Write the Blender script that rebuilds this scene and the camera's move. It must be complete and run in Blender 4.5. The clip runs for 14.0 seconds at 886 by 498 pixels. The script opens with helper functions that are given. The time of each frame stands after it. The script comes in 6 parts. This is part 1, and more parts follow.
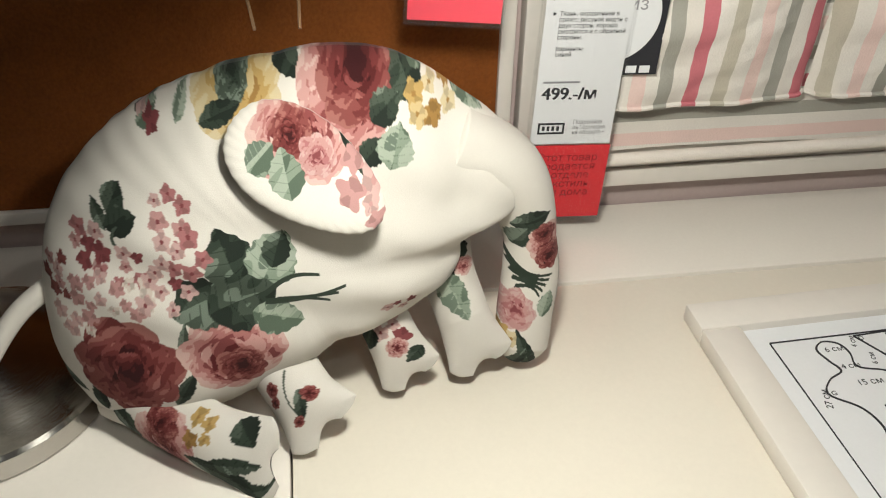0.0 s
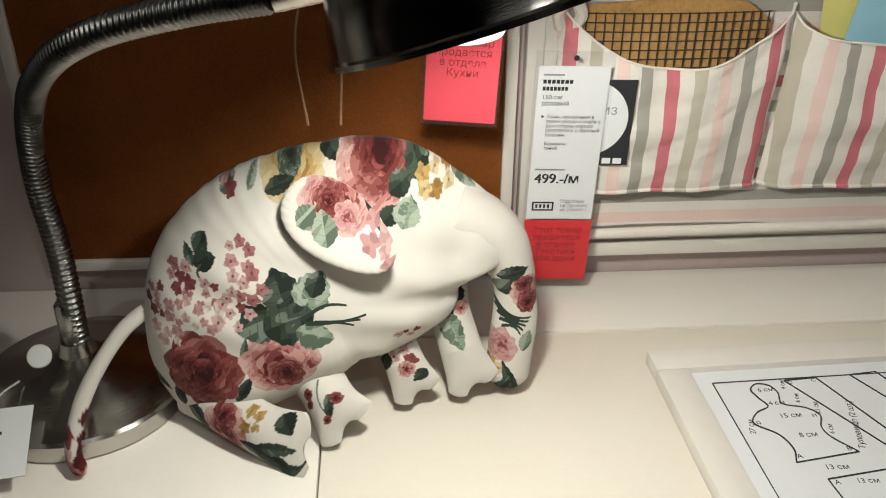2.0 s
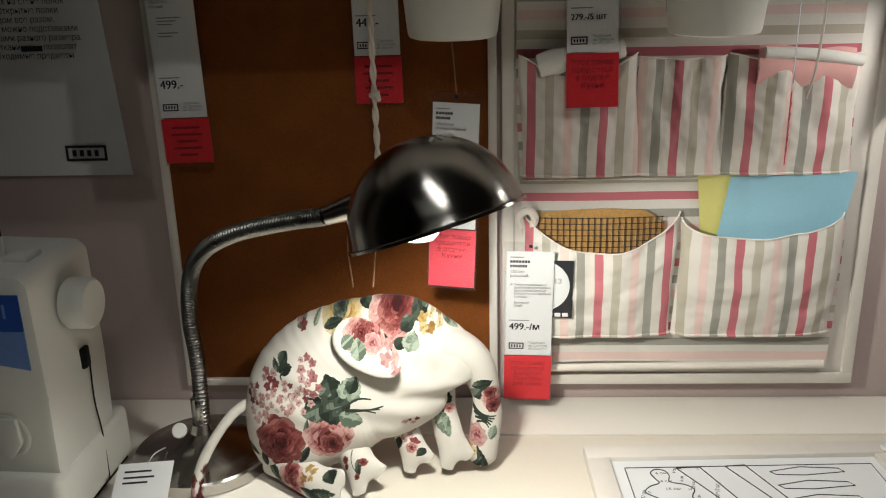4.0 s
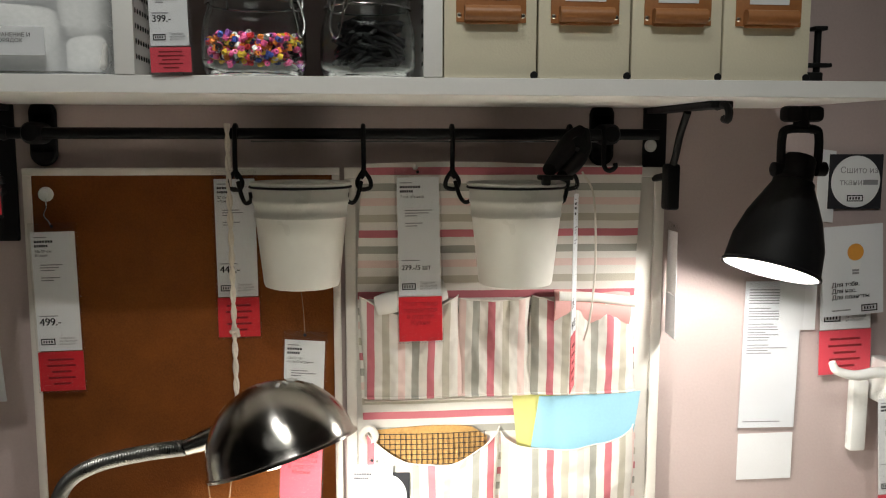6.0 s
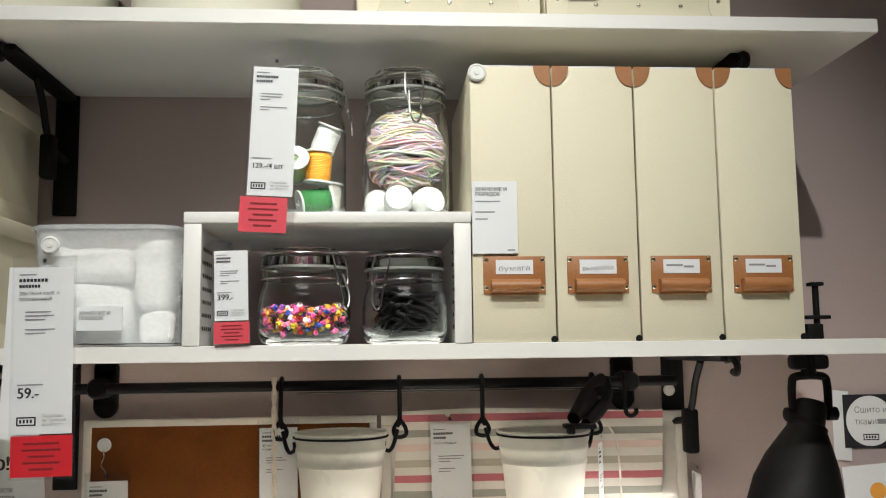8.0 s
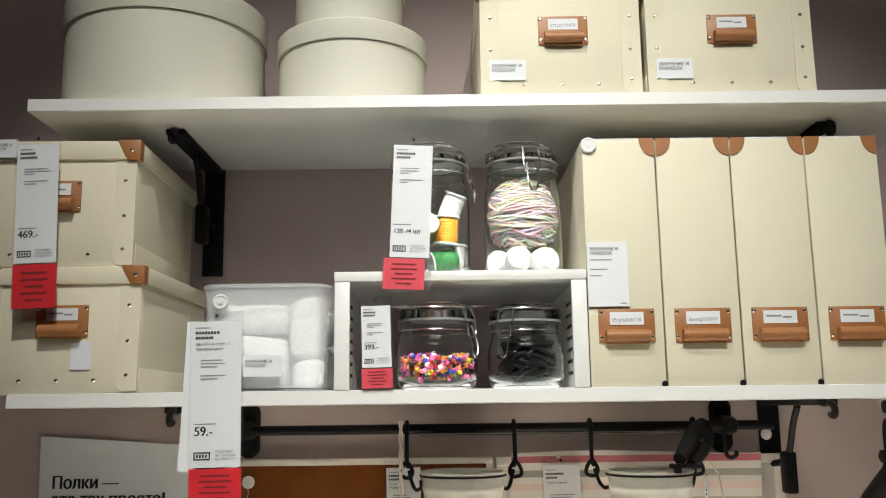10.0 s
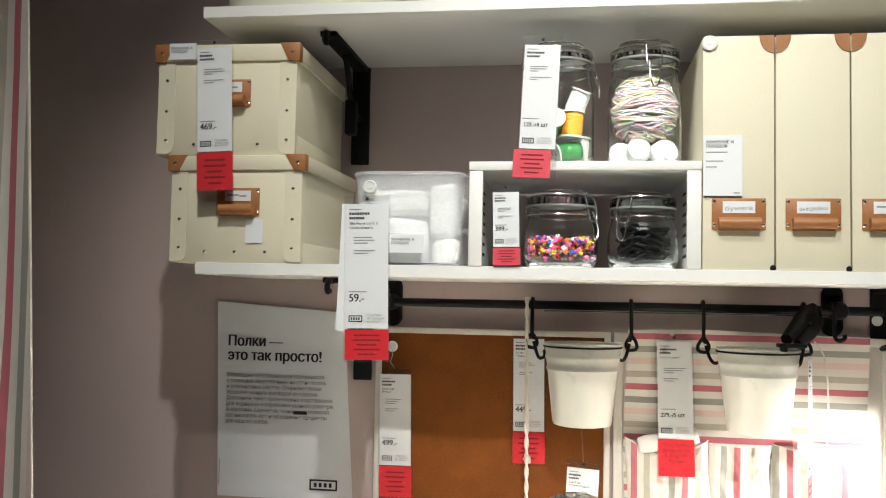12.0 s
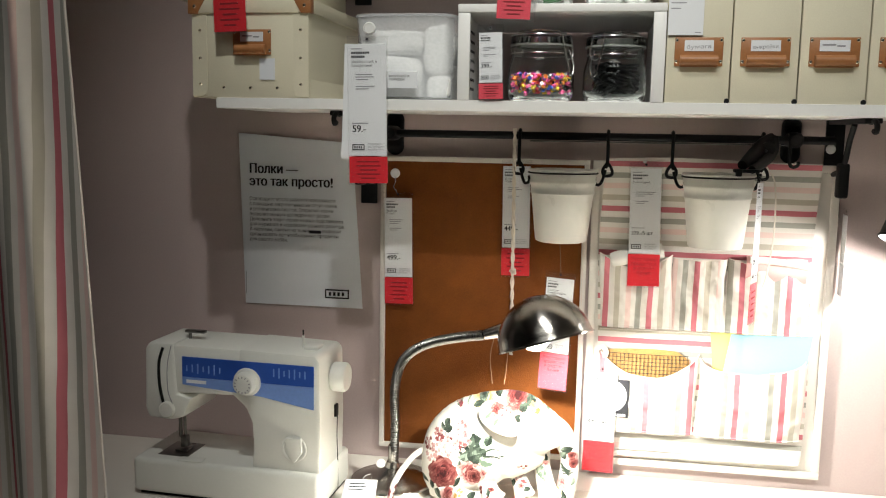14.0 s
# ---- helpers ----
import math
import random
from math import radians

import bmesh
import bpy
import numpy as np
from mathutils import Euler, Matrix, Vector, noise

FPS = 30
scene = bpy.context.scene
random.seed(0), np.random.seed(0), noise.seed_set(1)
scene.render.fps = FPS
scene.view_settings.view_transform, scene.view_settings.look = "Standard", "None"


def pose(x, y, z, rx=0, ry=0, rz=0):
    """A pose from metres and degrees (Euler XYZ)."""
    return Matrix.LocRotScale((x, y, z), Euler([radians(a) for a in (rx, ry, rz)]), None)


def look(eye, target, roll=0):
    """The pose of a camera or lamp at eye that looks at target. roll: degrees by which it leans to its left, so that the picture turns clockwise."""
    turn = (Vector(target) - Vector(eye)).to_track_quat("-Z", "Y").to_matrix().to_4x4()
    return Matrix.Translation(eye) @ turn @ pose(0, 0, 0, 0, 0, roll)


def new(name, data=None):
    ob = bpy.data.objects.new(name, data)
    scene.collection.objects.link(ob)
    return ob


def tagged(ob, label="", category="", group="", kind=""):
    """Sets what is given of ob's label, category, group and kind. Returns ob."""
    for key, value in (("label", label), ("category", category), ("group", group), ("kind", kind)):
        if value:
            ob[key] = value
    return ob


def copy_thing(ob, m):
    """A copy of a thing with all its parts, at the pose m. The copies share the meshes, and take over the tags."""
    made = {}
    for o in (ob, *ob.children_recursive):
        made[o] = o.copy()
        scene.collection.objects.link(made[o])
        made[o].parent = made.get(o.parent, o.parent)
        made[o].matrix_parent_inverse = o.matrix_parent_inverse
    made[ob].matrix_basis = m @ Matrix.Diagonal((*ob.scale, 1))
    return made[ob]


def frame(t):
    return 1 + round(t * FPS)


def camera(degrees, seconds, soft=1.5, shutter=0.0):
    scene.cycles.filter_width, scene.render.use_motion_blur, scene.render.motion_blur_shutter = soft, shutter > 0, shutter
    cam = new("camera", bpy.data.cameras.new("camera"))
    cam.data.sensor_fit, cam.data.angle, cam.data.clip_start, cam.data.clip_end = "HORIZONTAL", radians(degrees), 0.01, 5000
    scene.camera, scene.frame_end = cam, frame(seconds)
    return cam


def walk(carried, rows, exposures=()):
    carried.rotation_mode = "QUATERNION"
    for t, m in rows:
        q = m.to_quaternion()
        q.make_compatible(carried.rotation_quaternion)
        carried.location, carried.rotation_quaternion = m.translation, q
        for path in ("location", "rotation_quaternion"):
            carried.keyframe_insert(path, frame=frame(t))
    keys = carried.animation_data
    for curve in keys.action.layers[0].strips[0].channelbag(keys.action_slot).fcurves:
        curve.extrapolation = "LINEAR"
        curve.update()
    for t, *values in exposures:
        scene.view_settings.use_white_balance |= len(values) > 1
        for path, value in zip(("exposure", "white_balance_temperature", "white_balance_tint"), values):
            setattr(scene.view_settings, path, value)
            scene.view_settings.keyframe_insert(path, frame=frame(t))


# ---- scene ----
cam = camera(53.4, 14.0, soft=1.1)
PATH = [
    (0, (0.268, -0.554, 1.123), (0.526, 1.048, -0.046), 1.2),
    (0.5, (0.273, -0.575, 1.132), (0.51, 1.043, -0.02), 0.7),
    (1, (0.276, -0.603, 1.145), (0.496, 1.047, 0.036), 0.8),
    (1.5, (0.282, -0.653, 1.167), (0.45, 1.04, 0.116), 0.7),
    (2, (0.292, -0.694, 1.183), (0.415, 1.032, 0.18), 0.4),
    (2.2, (0.296, -0.709, 1.191), (0.405, 1.024, 0.199), 0.2),
    (4.3, (0.386, -1.068, 1.313), (0.293, 0.839, 0.717), -1.4),
    (4.5, (0.387, -1.088, 1.321), (0.307, 0.826, 0.746), -1.4),
    (5, (0.388, -1.142, 1.348), (0.433, 0.814, 0.934), -1.0),
    (5.5, (0.408, -1.161, 1.369), (0.533, 0.81, 1.052), -0.4),
    (6, (0.415, -1.184, 1.397), (0.621, 0.79, 1.152), 0.1),
    (6.5, (0.41, -1.211, 1.42), (0.639, 0.772, 1.298), -0.2),
    (7, (0.405, -1.234, 1.436), (0.632, 0.753, 1.438), -0.6),
    (7.5, (0.404, -1.255, 1.448), (0.605, 0.731, 1.578), -0.5),
    (8, (0.404, -1.273, 1.453), (0.549, 0.708, 1.678), -0.7),
    (8.2, (0.401, -1.281, 1.457), (0.518, 0.7, 1.708), -0.9),
    (10.3, (0.319, -1.416, 1.428), (0.265, 0.552, 1.78), -0.5),
    (10.5, (0.318, -1.43, 1.422), (0.192, 0.538, 1.755), -0.5),
    (11, (0.324, -1.457, 1.424), (0.09, 0.509, 1.704), 0.2),
    (11.5, (0.329, -1.494, 1.42), (0.046, 0.478, 1.603), 1.3),
    (12, (0.336, -1.519, 1.417), (0.044, 0.457, 1.523), 1.1),
    (12.5, (0.332, -1.526, 1.416), (0.061, 0.456, 1.397), 0.6),
    (13, (0.344, -1.538, 1.409), (0.041, 0.436, 1.303), 0.6),
    (13.5, (0.373, -1.599, 1.408), (0.048, 0.365, 1.218), 0.9),
    (14, (0.411, -1.685, 1.41), (0.076, 0.269, 1.145), 1.0),
]
walk(cam, [(t, look(eye, target, roll)) for t, eye, target, roll in PATH],
     exposures=[(0.0, -1.90), (2.2, -1.86), (4.5, -1.32), (5.2, -0.82), (6.2, -0.06), (7.0, 0.28), (7.5, 0.54), (8.2, 0.98), (10.3, 1.05), (12.0, 1.20), (13.0, 0.62), (14.0, 0.50)])

# ---- light ----
world = bpy.data.worlds.new("shop_world")
world.use_nodes = True
world.node_tree.nodes["Background"].inputs[0].default_value = (0.9, 0.95, 1.0, 1)
world.node_tree.nodes["Background"].inputs[1].default_value = 0.006
scene.world = world


def spot_lamp(name, eye, target, watts, degrees, radius, colour, blend=0.6):
    d = bpy.data.lights.new(name, "SPOT")
    d.energy, d.spot_size, d.spot_blend, d.shadow_soft_size, d.color = watts, radians(degrees), blend, radius, colour
    ob = new(name, d)
    ob.matrix_world = look(eye, target)
    return ob


def area_lamp(name, eye, target, watts, sx, sy, colour):
    d = bpy.data.lights.new(name, "AREA")
    d.shape, d.size, d.size_y, d.energy, d.color = "RECTANGLE", sx, sy, watts, colour
    ob = new(name, d)
    ob.matrix_world = look(eye, target)
    return ob


def bulb_lamp(name, eye, watts, radius, colour):
    d = bpy.data.lights.new(name, "POINT")
    d.energy, d.shadow_soft_size, d.color = watts, radius, colour
    ob = new(name, d)
    ob.location = eye
    return ob


NEUTRAL = (1.0, 1.0, 0.93)
for eye, target, watts, degrees in (((0.60, -1.90, 2.93), (0.58, -0.2, 1.38), 68, 44), ((0.15, -1.30, 2.94), (0.20, -0.2, 1.24), 41, 56)):
    spot_lamp("shop_spot", eye, target, watts, degrees, 0.025, NEUTRAL, 1.0)
# Unseen area light, added as soft fill for surfaces the spots miss.
area_lamp("unseen_fill_light", (0.2, -3.0, 3.1), (0.2, -2.6, 0), 3.6, 1.8, 0.6, NEUTRAL)

# ---- materials ----
MATS = {}


def mat(name, col, rough=0.5, metal=0.0, amount=0.08, fine=180.0, coarse=9.0, bump=0.05, spec=0.5, random_amount=0.0):
    """A procedural surface with grain at two scales in colour, gloss and relief."""
    if name in MATS:
        return MATS[name]
    m = bpy.data.materials.new(name)
    m.use_nodes = True
    nt = m.node_tree
    b = nt.nodes["Principled BSDF"]
    b.inputs["Metallic"].default_value = metal
    b.inputs["Specular IOR Level"].default_value = spec
    co = nt.nodes.new("ShaderNodeTexCoord")
    n1, n2 = nt.nodes.new("ShaderNodeTexNoise"), nt.nodes.new("ShaderNodeTexNoise")
    n1.inputs["Scale"].default_value, n1.inputs["Detail"].default_value = coarse, 4
    n2.inputs["Scale"].default_value, n2.inputs["Detail"].default_value = fine, 3
    for n in (n1, n2):
        nt.links.new(co.outputs["Object"], n.inputs["Vector"])
    add = nt.nodes.new("ShaderNodeMath")
    add.operation = "ADD"
    nt.links.new(n1.outputs["Fac"], add.inputs[0])
    nt.links.new(n2.outputs["Fac"], add.inputs[1])
    last = add
    if random_amount:
        inf = nt.nodes.new("ShaderNodeObjectInfo")
        ra = nt.nodes.new("ShaderNodeMath")
        ra.operation, ra.inputs[1].default_value = "MULTIPLY_ADD", random_amount
        nt.links.new(inf.outputs["Random"], ra.inputs[0])
        nt.links.new(add.outputs[0], ra.inputs[2])
        last = ra
    mr = nt.nodes.new("ShaderNodeMapRange")
    mr.inputs[1].default_value, mr.inputs[2].default_value = 0.6, 1.4
    mr.inputs[3].default_value, mr.inputs[4].default_value = 1 - amount, 1 + amount
    nt.links.new(last.outputs[0], mr.inputs[0])
    mul = nt.nodes.new("ShaderNodeVectorMath")
    mul.operation = "SCALE"
    mul.inputs[0].default_value = col
    nt.links.new(mr.outputs[0], mul.inputs["Scale"])
    nt.links.new(mul.outputs[0], b.inputs["Base Color"])
    rr = nt.nodes.new("ShaderNodeMapRange")
    rr.inputs[3].default_value, rr.inputs[4].default_value = max(0.02, rough - 0.06), min(1, rough + 0.08)
    nt.links.new(n1.outputs["Fac"], rr.inputs[0])
    nt.links.new(rr.outputs[0], b.inputs["Roughness"])
    if bump:
        bp = nt.nodes.new("ShaderNodeBump")
        bp.inputs["Strength"].default_value, bp.inputs["Distance"].default_value = bump, 0.002
        nt.links.new(n2.outputs["Fac"], bp.inputs["Height"])
        nt.links.new(bp.outputs[0], b.inputs["Normal"])
    MATS[name] = m
    return m


def stripe_mat(name, axis, period, shift=0.0, warp=0.004, tint=1.0):
    """Woven cotton with repeating coloured stripes across one axis."""
    m = mat(name, (1, 1, 1), 0.85, 0, 0.07, 900, 14, 0.25, 0.2)
    nt = m.node_tree
    b = nt.nodes["Principled BSDF"]
    scale = [n for n in nt.nodes if n.type == "VECT_MATH"][0]
    co = [n for n in nt.nodes if n.type == "TEX_COORD"][0]
    sx = nt.nodes.new("ShaderNodeSeparateXYZ")
    nt.links.new(co.outputs["Object"], sx.inputs[0])
    nz = nt.nodes.new("ShaderNodeTexNoise")
    nz.inputs["Scale"].default_value = 7
    nt.links.new(co.outputs["Object"], nz.inputs["Vector"])
    ma = nt.nodes.new("ShaderNodeMath")
    ma.operation, ma.inputs[1].default_value = "MULTIPLY_ADD", warp
    nt.links.new(nz.outputs["Fac"], ma.inputs[0])
    nt.links.new(sx.outputs[axis], ma.inputs[2])
    sh = nt.nodes.new("ShaderNodeMath")
    sh.operation, sh.inputs[1].default_value = "ADD", shift
    nt.links.new(ma.outputs[0], sh.inputs[0])
    dv = nt.nodes.new("ShaderNodeMath")
    dv.operation, dv.inputs[1].default_value = "DIVIDE", period
    nt.links.new(sh.outputs[0], dv.inputs[0])
    fr = nt.nodes.new("ShaderNodeMath")
    fr.operation = "FRACT"
    nt.links.new(dv.outputs[0], fr.inputs[0])
    ramp = nt.nodes.new("ShaderNodeValToRGB")
    ramp.color_ramp.interpolation = "CONSTANT"
    white, red, grey, pale, beige = (0.74, 0.70, 0.65), (0.55, 0.17, 0.20), (0.36, 0.35, 0.31), (0.76, 0.58, 0.54), (0.50, 0.46, 0.38)
    bands = ((0.0, red), (0.12, white), (0.25, beige), (0.37, white), (0.51, pale), (0.63, white), (0.74, grey), (0.86, white))
    el = ramp.color_ramp.elements
    for i, (p, c) in enumerate(bands):
        e = el[i] if i < 2 else el.new(p)
        e.position, e.color = p, (*[k * tint for k in c], 1)
    nt.links.new(fr.outputs[0], ramp.inputs[0])
    nt.links.new(ramp.outputs[0], scale.inputs[0])
    return m


def clear_mat(name, tint, see, rough=0.05):
    """Thin clear plastic: mostly lets light pass, with a glossy sheet on top."""
    m = bpy.data.materials.new(name)
    m.use_nodes = True
    nt = m.node_tree
    out = nt.nodes["Material Output"]
    b = nt.nodes["Principled BSDF"]
    b.inputs["Base Color"].default_value = (*tint, 1)
    b.inputs["Roughness"].default_value = rough
    tr = nt.nodes.new("ShaderNodeBsdfTransparent")
    mx = nt.nodes.new("ShaderNodeMixShader")
    nz = nt.nodes.new("ShaderNodeTexNoise")
    nz.inputs["Scale"].default_value = 30
    mr = nt.nodes.new("ShaderNodeMapRange")
    mr.inputs[3].default_value, mr.inputs[4].default_value = 1 - see - 0.04, 1 - see + 0.04
    nt.links.new(nz.outputs["Fac"], mr.inputs[0])
    nt.links.new(mr.outputs[0], mx.inputs[0])
    nt.links.new(tr.outputs[0], mx.inputs[1])
    nt.links.new(b.outputs[0], mx.inputs[2])
    nt.links.new(mx.outputs[0], out.inputs[0])
    return m


def glass_mat(name):
    m = bpy.data.materials.new(name)
    m.use_nodes = True
    b = m.node_tree.nodes["Principled BSDF"]
    b.inputs["Base Color"].default_value = (0.93, 0.97, 0.96, 1)
    b.inputs["Transmission Weight"].default_value = 1
    b.inputs["Roughness"].default_value = 0.01
    b.inputs["IOR"].default_value = 1.45
    return m


def glow_mat(name, col, strength):
    m = bpy.data.materials.new(name)
    m.use_nodes = True
    b = m.node_tree.nodes["Principled BSDF"]
    b.inputs["Base Color"].default_value = (0.8, 0.8, 0.8, 1)
    b.inputs["Emission Color"].default_value = (*col, 1)
    b.inputs["Emission Strength"].default_value = strength
    return m


def brushed_mat(name, col, rough, stretch):
    m = mat(name, col, rough, 1.0, 0.10, 60, 6, 0.08)
    nt = m.node_tree
    co = [n for n in nt.nodes if n.type == "TEX_COORD"][0]
    mp = nt.nodes.new("ShaderNodeMapping")
    mp.inputs["Scale"].default_value = stretch
    nt.links.new(co.outputs["Object"], mp.inputs[0])
    fine = [n for n in nt.nodes if n.type == "TEX_NOISE"][1]
    nt.links.new(mp.outputs[0], fine.inputs["Vector"])
    tg = nt.nodes.new("ShaderNodeTangent")
    tg.direction_type, tg.axis = "RADIAL", "Z"
    nt.links.new(tg.outputs[0], nt.nodes["Principled BSDF"].inputs["Tangent"])
    nt.nodes["Principled BSDF"].inputs["Anisotropic"].default_value = 0.8
    nt.nodes["Principled BSDF"].inputs["Anisotropic Rotation"].default_value = 0.25
    return m


WALL = mat("mauve_wall_paint", (0.478, 0.389, 0.374), 0.7, 0, 0.05, 260, 3, 0.12, 0.3)
LAMINATE = mat("white_laminate", (0.78, 0.77, 0.75), 0.38, 0, 0.02, 350, 5, 0.02)
DESKWHITE = mat("white_desk_laminate", (0.76, 0.72, 0.66), 0.42, 0, 0.025, 350, 6, 0.03)
# White laminate with the lamp's warm light put into its colour.
DESKLIT = mat("lamp_tinted_desk_laminate", (0.75, 0.70, 0.61), 0.42, 0, 0.025, 350, 6, 0.03)
# For unseen walls; kept dark so little light bounces back on the display.
DARKWALL = mat("dark_unseen_wall_paint", (0.10, 0.095, 0.09), 0.7, 0, 0.08, 200, 3, 0.1)
FLOORM = mat("grey_shop_floor", (0.25, 0.24, 0.23), 0.5, 0, 0.15, 60, 3, 0.05)
CEILM = mat("dark_shop_ceiling", (0.35, 0.34, 0.33), 0.9, 0, 0.05, 90, 3, 0.05)
CORK = mat("brown_cork", (0.185, 0.055, 0.010), 0.85, 0, 0.22, 420, 22, 0.35, 0.2)
WHITEWOOD = mat("white_painted_wood", (0.72, 0.68, 0.63), 0.45, 0, 0.03, 120, 9, 0.05)
BLACK = mat("black_powder_coat", (0.006, 0.006, 0.0065), 0.55, 0, 0.2, 500, 15, 0.12, 0.2)
ENAMEL = mat("cream_white_enamel", (0.66, 0.65, 0.60), 0.28, 0, 0.03, 90, 9, 0.02)
PAPER = mat("white_paper", (0.74, 0.75, 0.77), 0.75, 0, 0.02, 500, 14, 0.05, 0.2)
PAPERW = mat("thin_white_paper", (0.70, 0.72, 0.76), 0.7, 0, 0.02, 300, 9, 0.05, 0.2)
REDC = mat("red_card", (0.62, 0.012, 0.022), 0.45, 0, 0.05, 300, 14, 0.03)
PINKC = mat("pink_card", (0.68, 0.06, 0.09), 0.45, 0, 0.05, 300, 14, 0.03)
INK = mat("black_ink", (0.025, 0.025, 0.03), 0.6, 0, 0.05, 300, 20, 0.0, 0.2)
GREYINK = mat("grey_ink", (0.27, 0.27, 0.29), 0.7, 0, 0.05, 300, 20, 0.0, 0.2)
REDINK = mat("dark_red_ink", (0.22, 0.015, 0.02), 0.6, 0, 0.05, 300, 20, 0.0, 0.2)
SLEEVE = clear_mat("clear_plastic_sleeve", (0.2, 0.2, 0.2), 0.97)
CLEARBOX = clear_mat("clear_polypropylene", (0.78, 0.80, 0.82), 0.66, 0.2)
GLASS = glass_mat("jar_glass")
CREAM = mat("cream_cardboard", (0.70, 0.65, 0.50), 0.6, 0, 0.04, 420, 8, 0.12, 0.3)
CREAMGREY = mat("pale_cream_cardboard", (0.62, 0.60, 0.51), 0.6, 0, 0.04, 420, 8, 0.12, 0.3)
LEATHER = mat("tan_leather", (0.33, 0.135, 0.045), 0.45, 0, 0.12, 300, 22, 0.2)
RIVET = mat("nickel_rivet", (0.75, 0.70, 0.60), 0.22, 1, 0.05, 100, 20, 0.0)
STEEL = brushed_mat("brushed_steel", (0.50, 0.48, 0.45), 0.17, (3, 3, 40))
DARKSTEEL = mat("flexible_steel_hose", (0.24, 0.235, 0.225), 0.28, 1, 0.1, 200, 20, 0.05)
WIRE = mat("bright_steel_wire", (0.75, 0.75, 0.75), 0.15, 1, 0.05, 100, 20, 0.0)
RUBBER = mat("grey_rubber_ring", (0.25, 0.26, 0.24), 0.6, 0, 0.05, 100, 20, 0.0)
BULB = glow_mat("lit_bulb", (1.0, 0.93, 0.8), 9)
SHADEIN = mat("white_shade_lining", (0.42, 0.42, 0.41), 0.5, 0, 0.02, 100, 8, 0.0)
MACHINE = mat("white_machine_plastic", (0.70, 0.70, 0.66), 0.3, 0, 0.02, 300, 8, 0.02)
BLUE = mat("blue_panel", (0.02, 0.075, 0.36), 0.4, 0, 0.08, 200, 12, 0.02)
LIGHTBLUE = mat("light_blue_panel", (0.16, 0.27, 0.60), 0.4, 0, 0.08, 200, 12, 0.02)
CORD = mat("white_cotton_cord", (0.72, 0.66, 0.58), 0.9, 0, 0.15, 700, 40, 0.4, 0.1)
TWINE = mat("brown_twine", (0.22, 0.13, 0.07), 0.85, 0, 0.15, 700, 40, 0.3, 0.1)
WADDING = mat("white_cotton_wadding", (0.80, 0.79, 0.77), 0.95, 0, 0.06, 260, 18, 0.6, 0.1)
STRIPE_H = stripe_mat("striped_cotton_across", 2, 0.083, -0.065, 0.003)
STRIPE_V = stripe_mat("striped_cotton_upright", 0, 0.0815, 0.016, 0.008)
STRIPE_C = stripe_mat("striped_curtain_cotton", 0, -0.088, 0.065, 0.004)
HEM = mat("plain_cotton_hem", (0.78, 0.72, 0.66), 0.9, 0, 0.06, 900, 20, 0.3, 0.1)
CLOTHW = mat("white_folded_cotton", (0.76, 0.74, 0.70), 0.9, 0, 0.05, 900, 20, 0.3, 0.1)
CLOTHP = mat("pink_folded_cotton", (0.72, 0.40, 0.38), 0.9, 0, 0.08, 900, 20, 0.3, 0.1)
YELLOW = mat("yellow_card", (0.68, 0.64, 0.22), 0.6, 0, 0.04, 300, 12, 0.05)
SKY = mat("light_blue_card", (0.30, 0.55, 0.68), 0.6, 0, 0.04, 300, 12, 0.05)
STRAW = mat("woven_straw", (0.42, 0.24, 0.085), 0.85, 0, 0.25, 350, 30, 0.4, 0.2)
STRAWLINE = mat("dark_thread", (0.035, 0.025, 0.02), 0.8, 0, 0.1, 350, 30, 0.0)
PINW = mat("white_button_plastic", (0.76, 0.76, 0.74), 0.25, 0, 0.02, 200, 14, 0.0)
CLEARPIN = clear_mat("clear_push_button", (0.85, 0.85, 0.85), 0.5)


# ---- shape helpers ----
def empty(name, m, label, category, group="", kind=""):
    ob = new(name)
    ob.empty_display_size = 0.02
    ob.matrix_world = m
    return tagged(ob, label, category, group, kind)


def part(name, bm, material, parent=None, label="", smooth=True):
    me = bpy.data.meshes.new(name)
    bm.normal_update()
    bm.to_mesh(me)
    bm.free()
    if smooth:
        me.shade_smooth()
        me.set_sharp_from_angle(angle=radians(38))
    for k in material if isinstance(material, (list, tuple)) else [material]:
        me.materials.append(k)
    ob = new(name, me)
    ob.parent = parent
    return tagged(ob, label)


def thing(name, bm, material, label, category, m=None, group="", kind=""):
    ob = part(name, bm, material)
    if m is not None:
        ob.matrix_world = m
    return tagged(ob, label, category, group, kind)


def box(x0, x1, y0, y1, z0, z1, bev=0.0015, seg=2):
    bm = bmesh.new()
    bmesh.ops.create_cube(bm, size=1)
    bmesh.ops.transform(bm, verts=bm.verts, matrix=Matrix.LocRotScale(((x0 + x1) / 2, (y0 + y1) / 2, (z0 + z1) / 2), None, (x1 - x0, y1 - y0, z1 - z0)))
    if bev:
        bmesh.ops.bevel(bm, geom=list(bm.edges), offset=bev, segments=seg, profile=0.5, affect="EDGES")
    return bm


def merge(*bms):
    out = bmesh.new()
    for b in bms:
        tmp = bpy.data.meshes.new("tmp")
        b.to_mesh(tmp)
        b.free()
        out.from_mesh(tmp)
        bpy.data.meshes.remove(tmp)
    return out


def moved(bm, m):
    bmesh.ops.transform(bm, verts=bm.verts, matrix=m)
    return bm


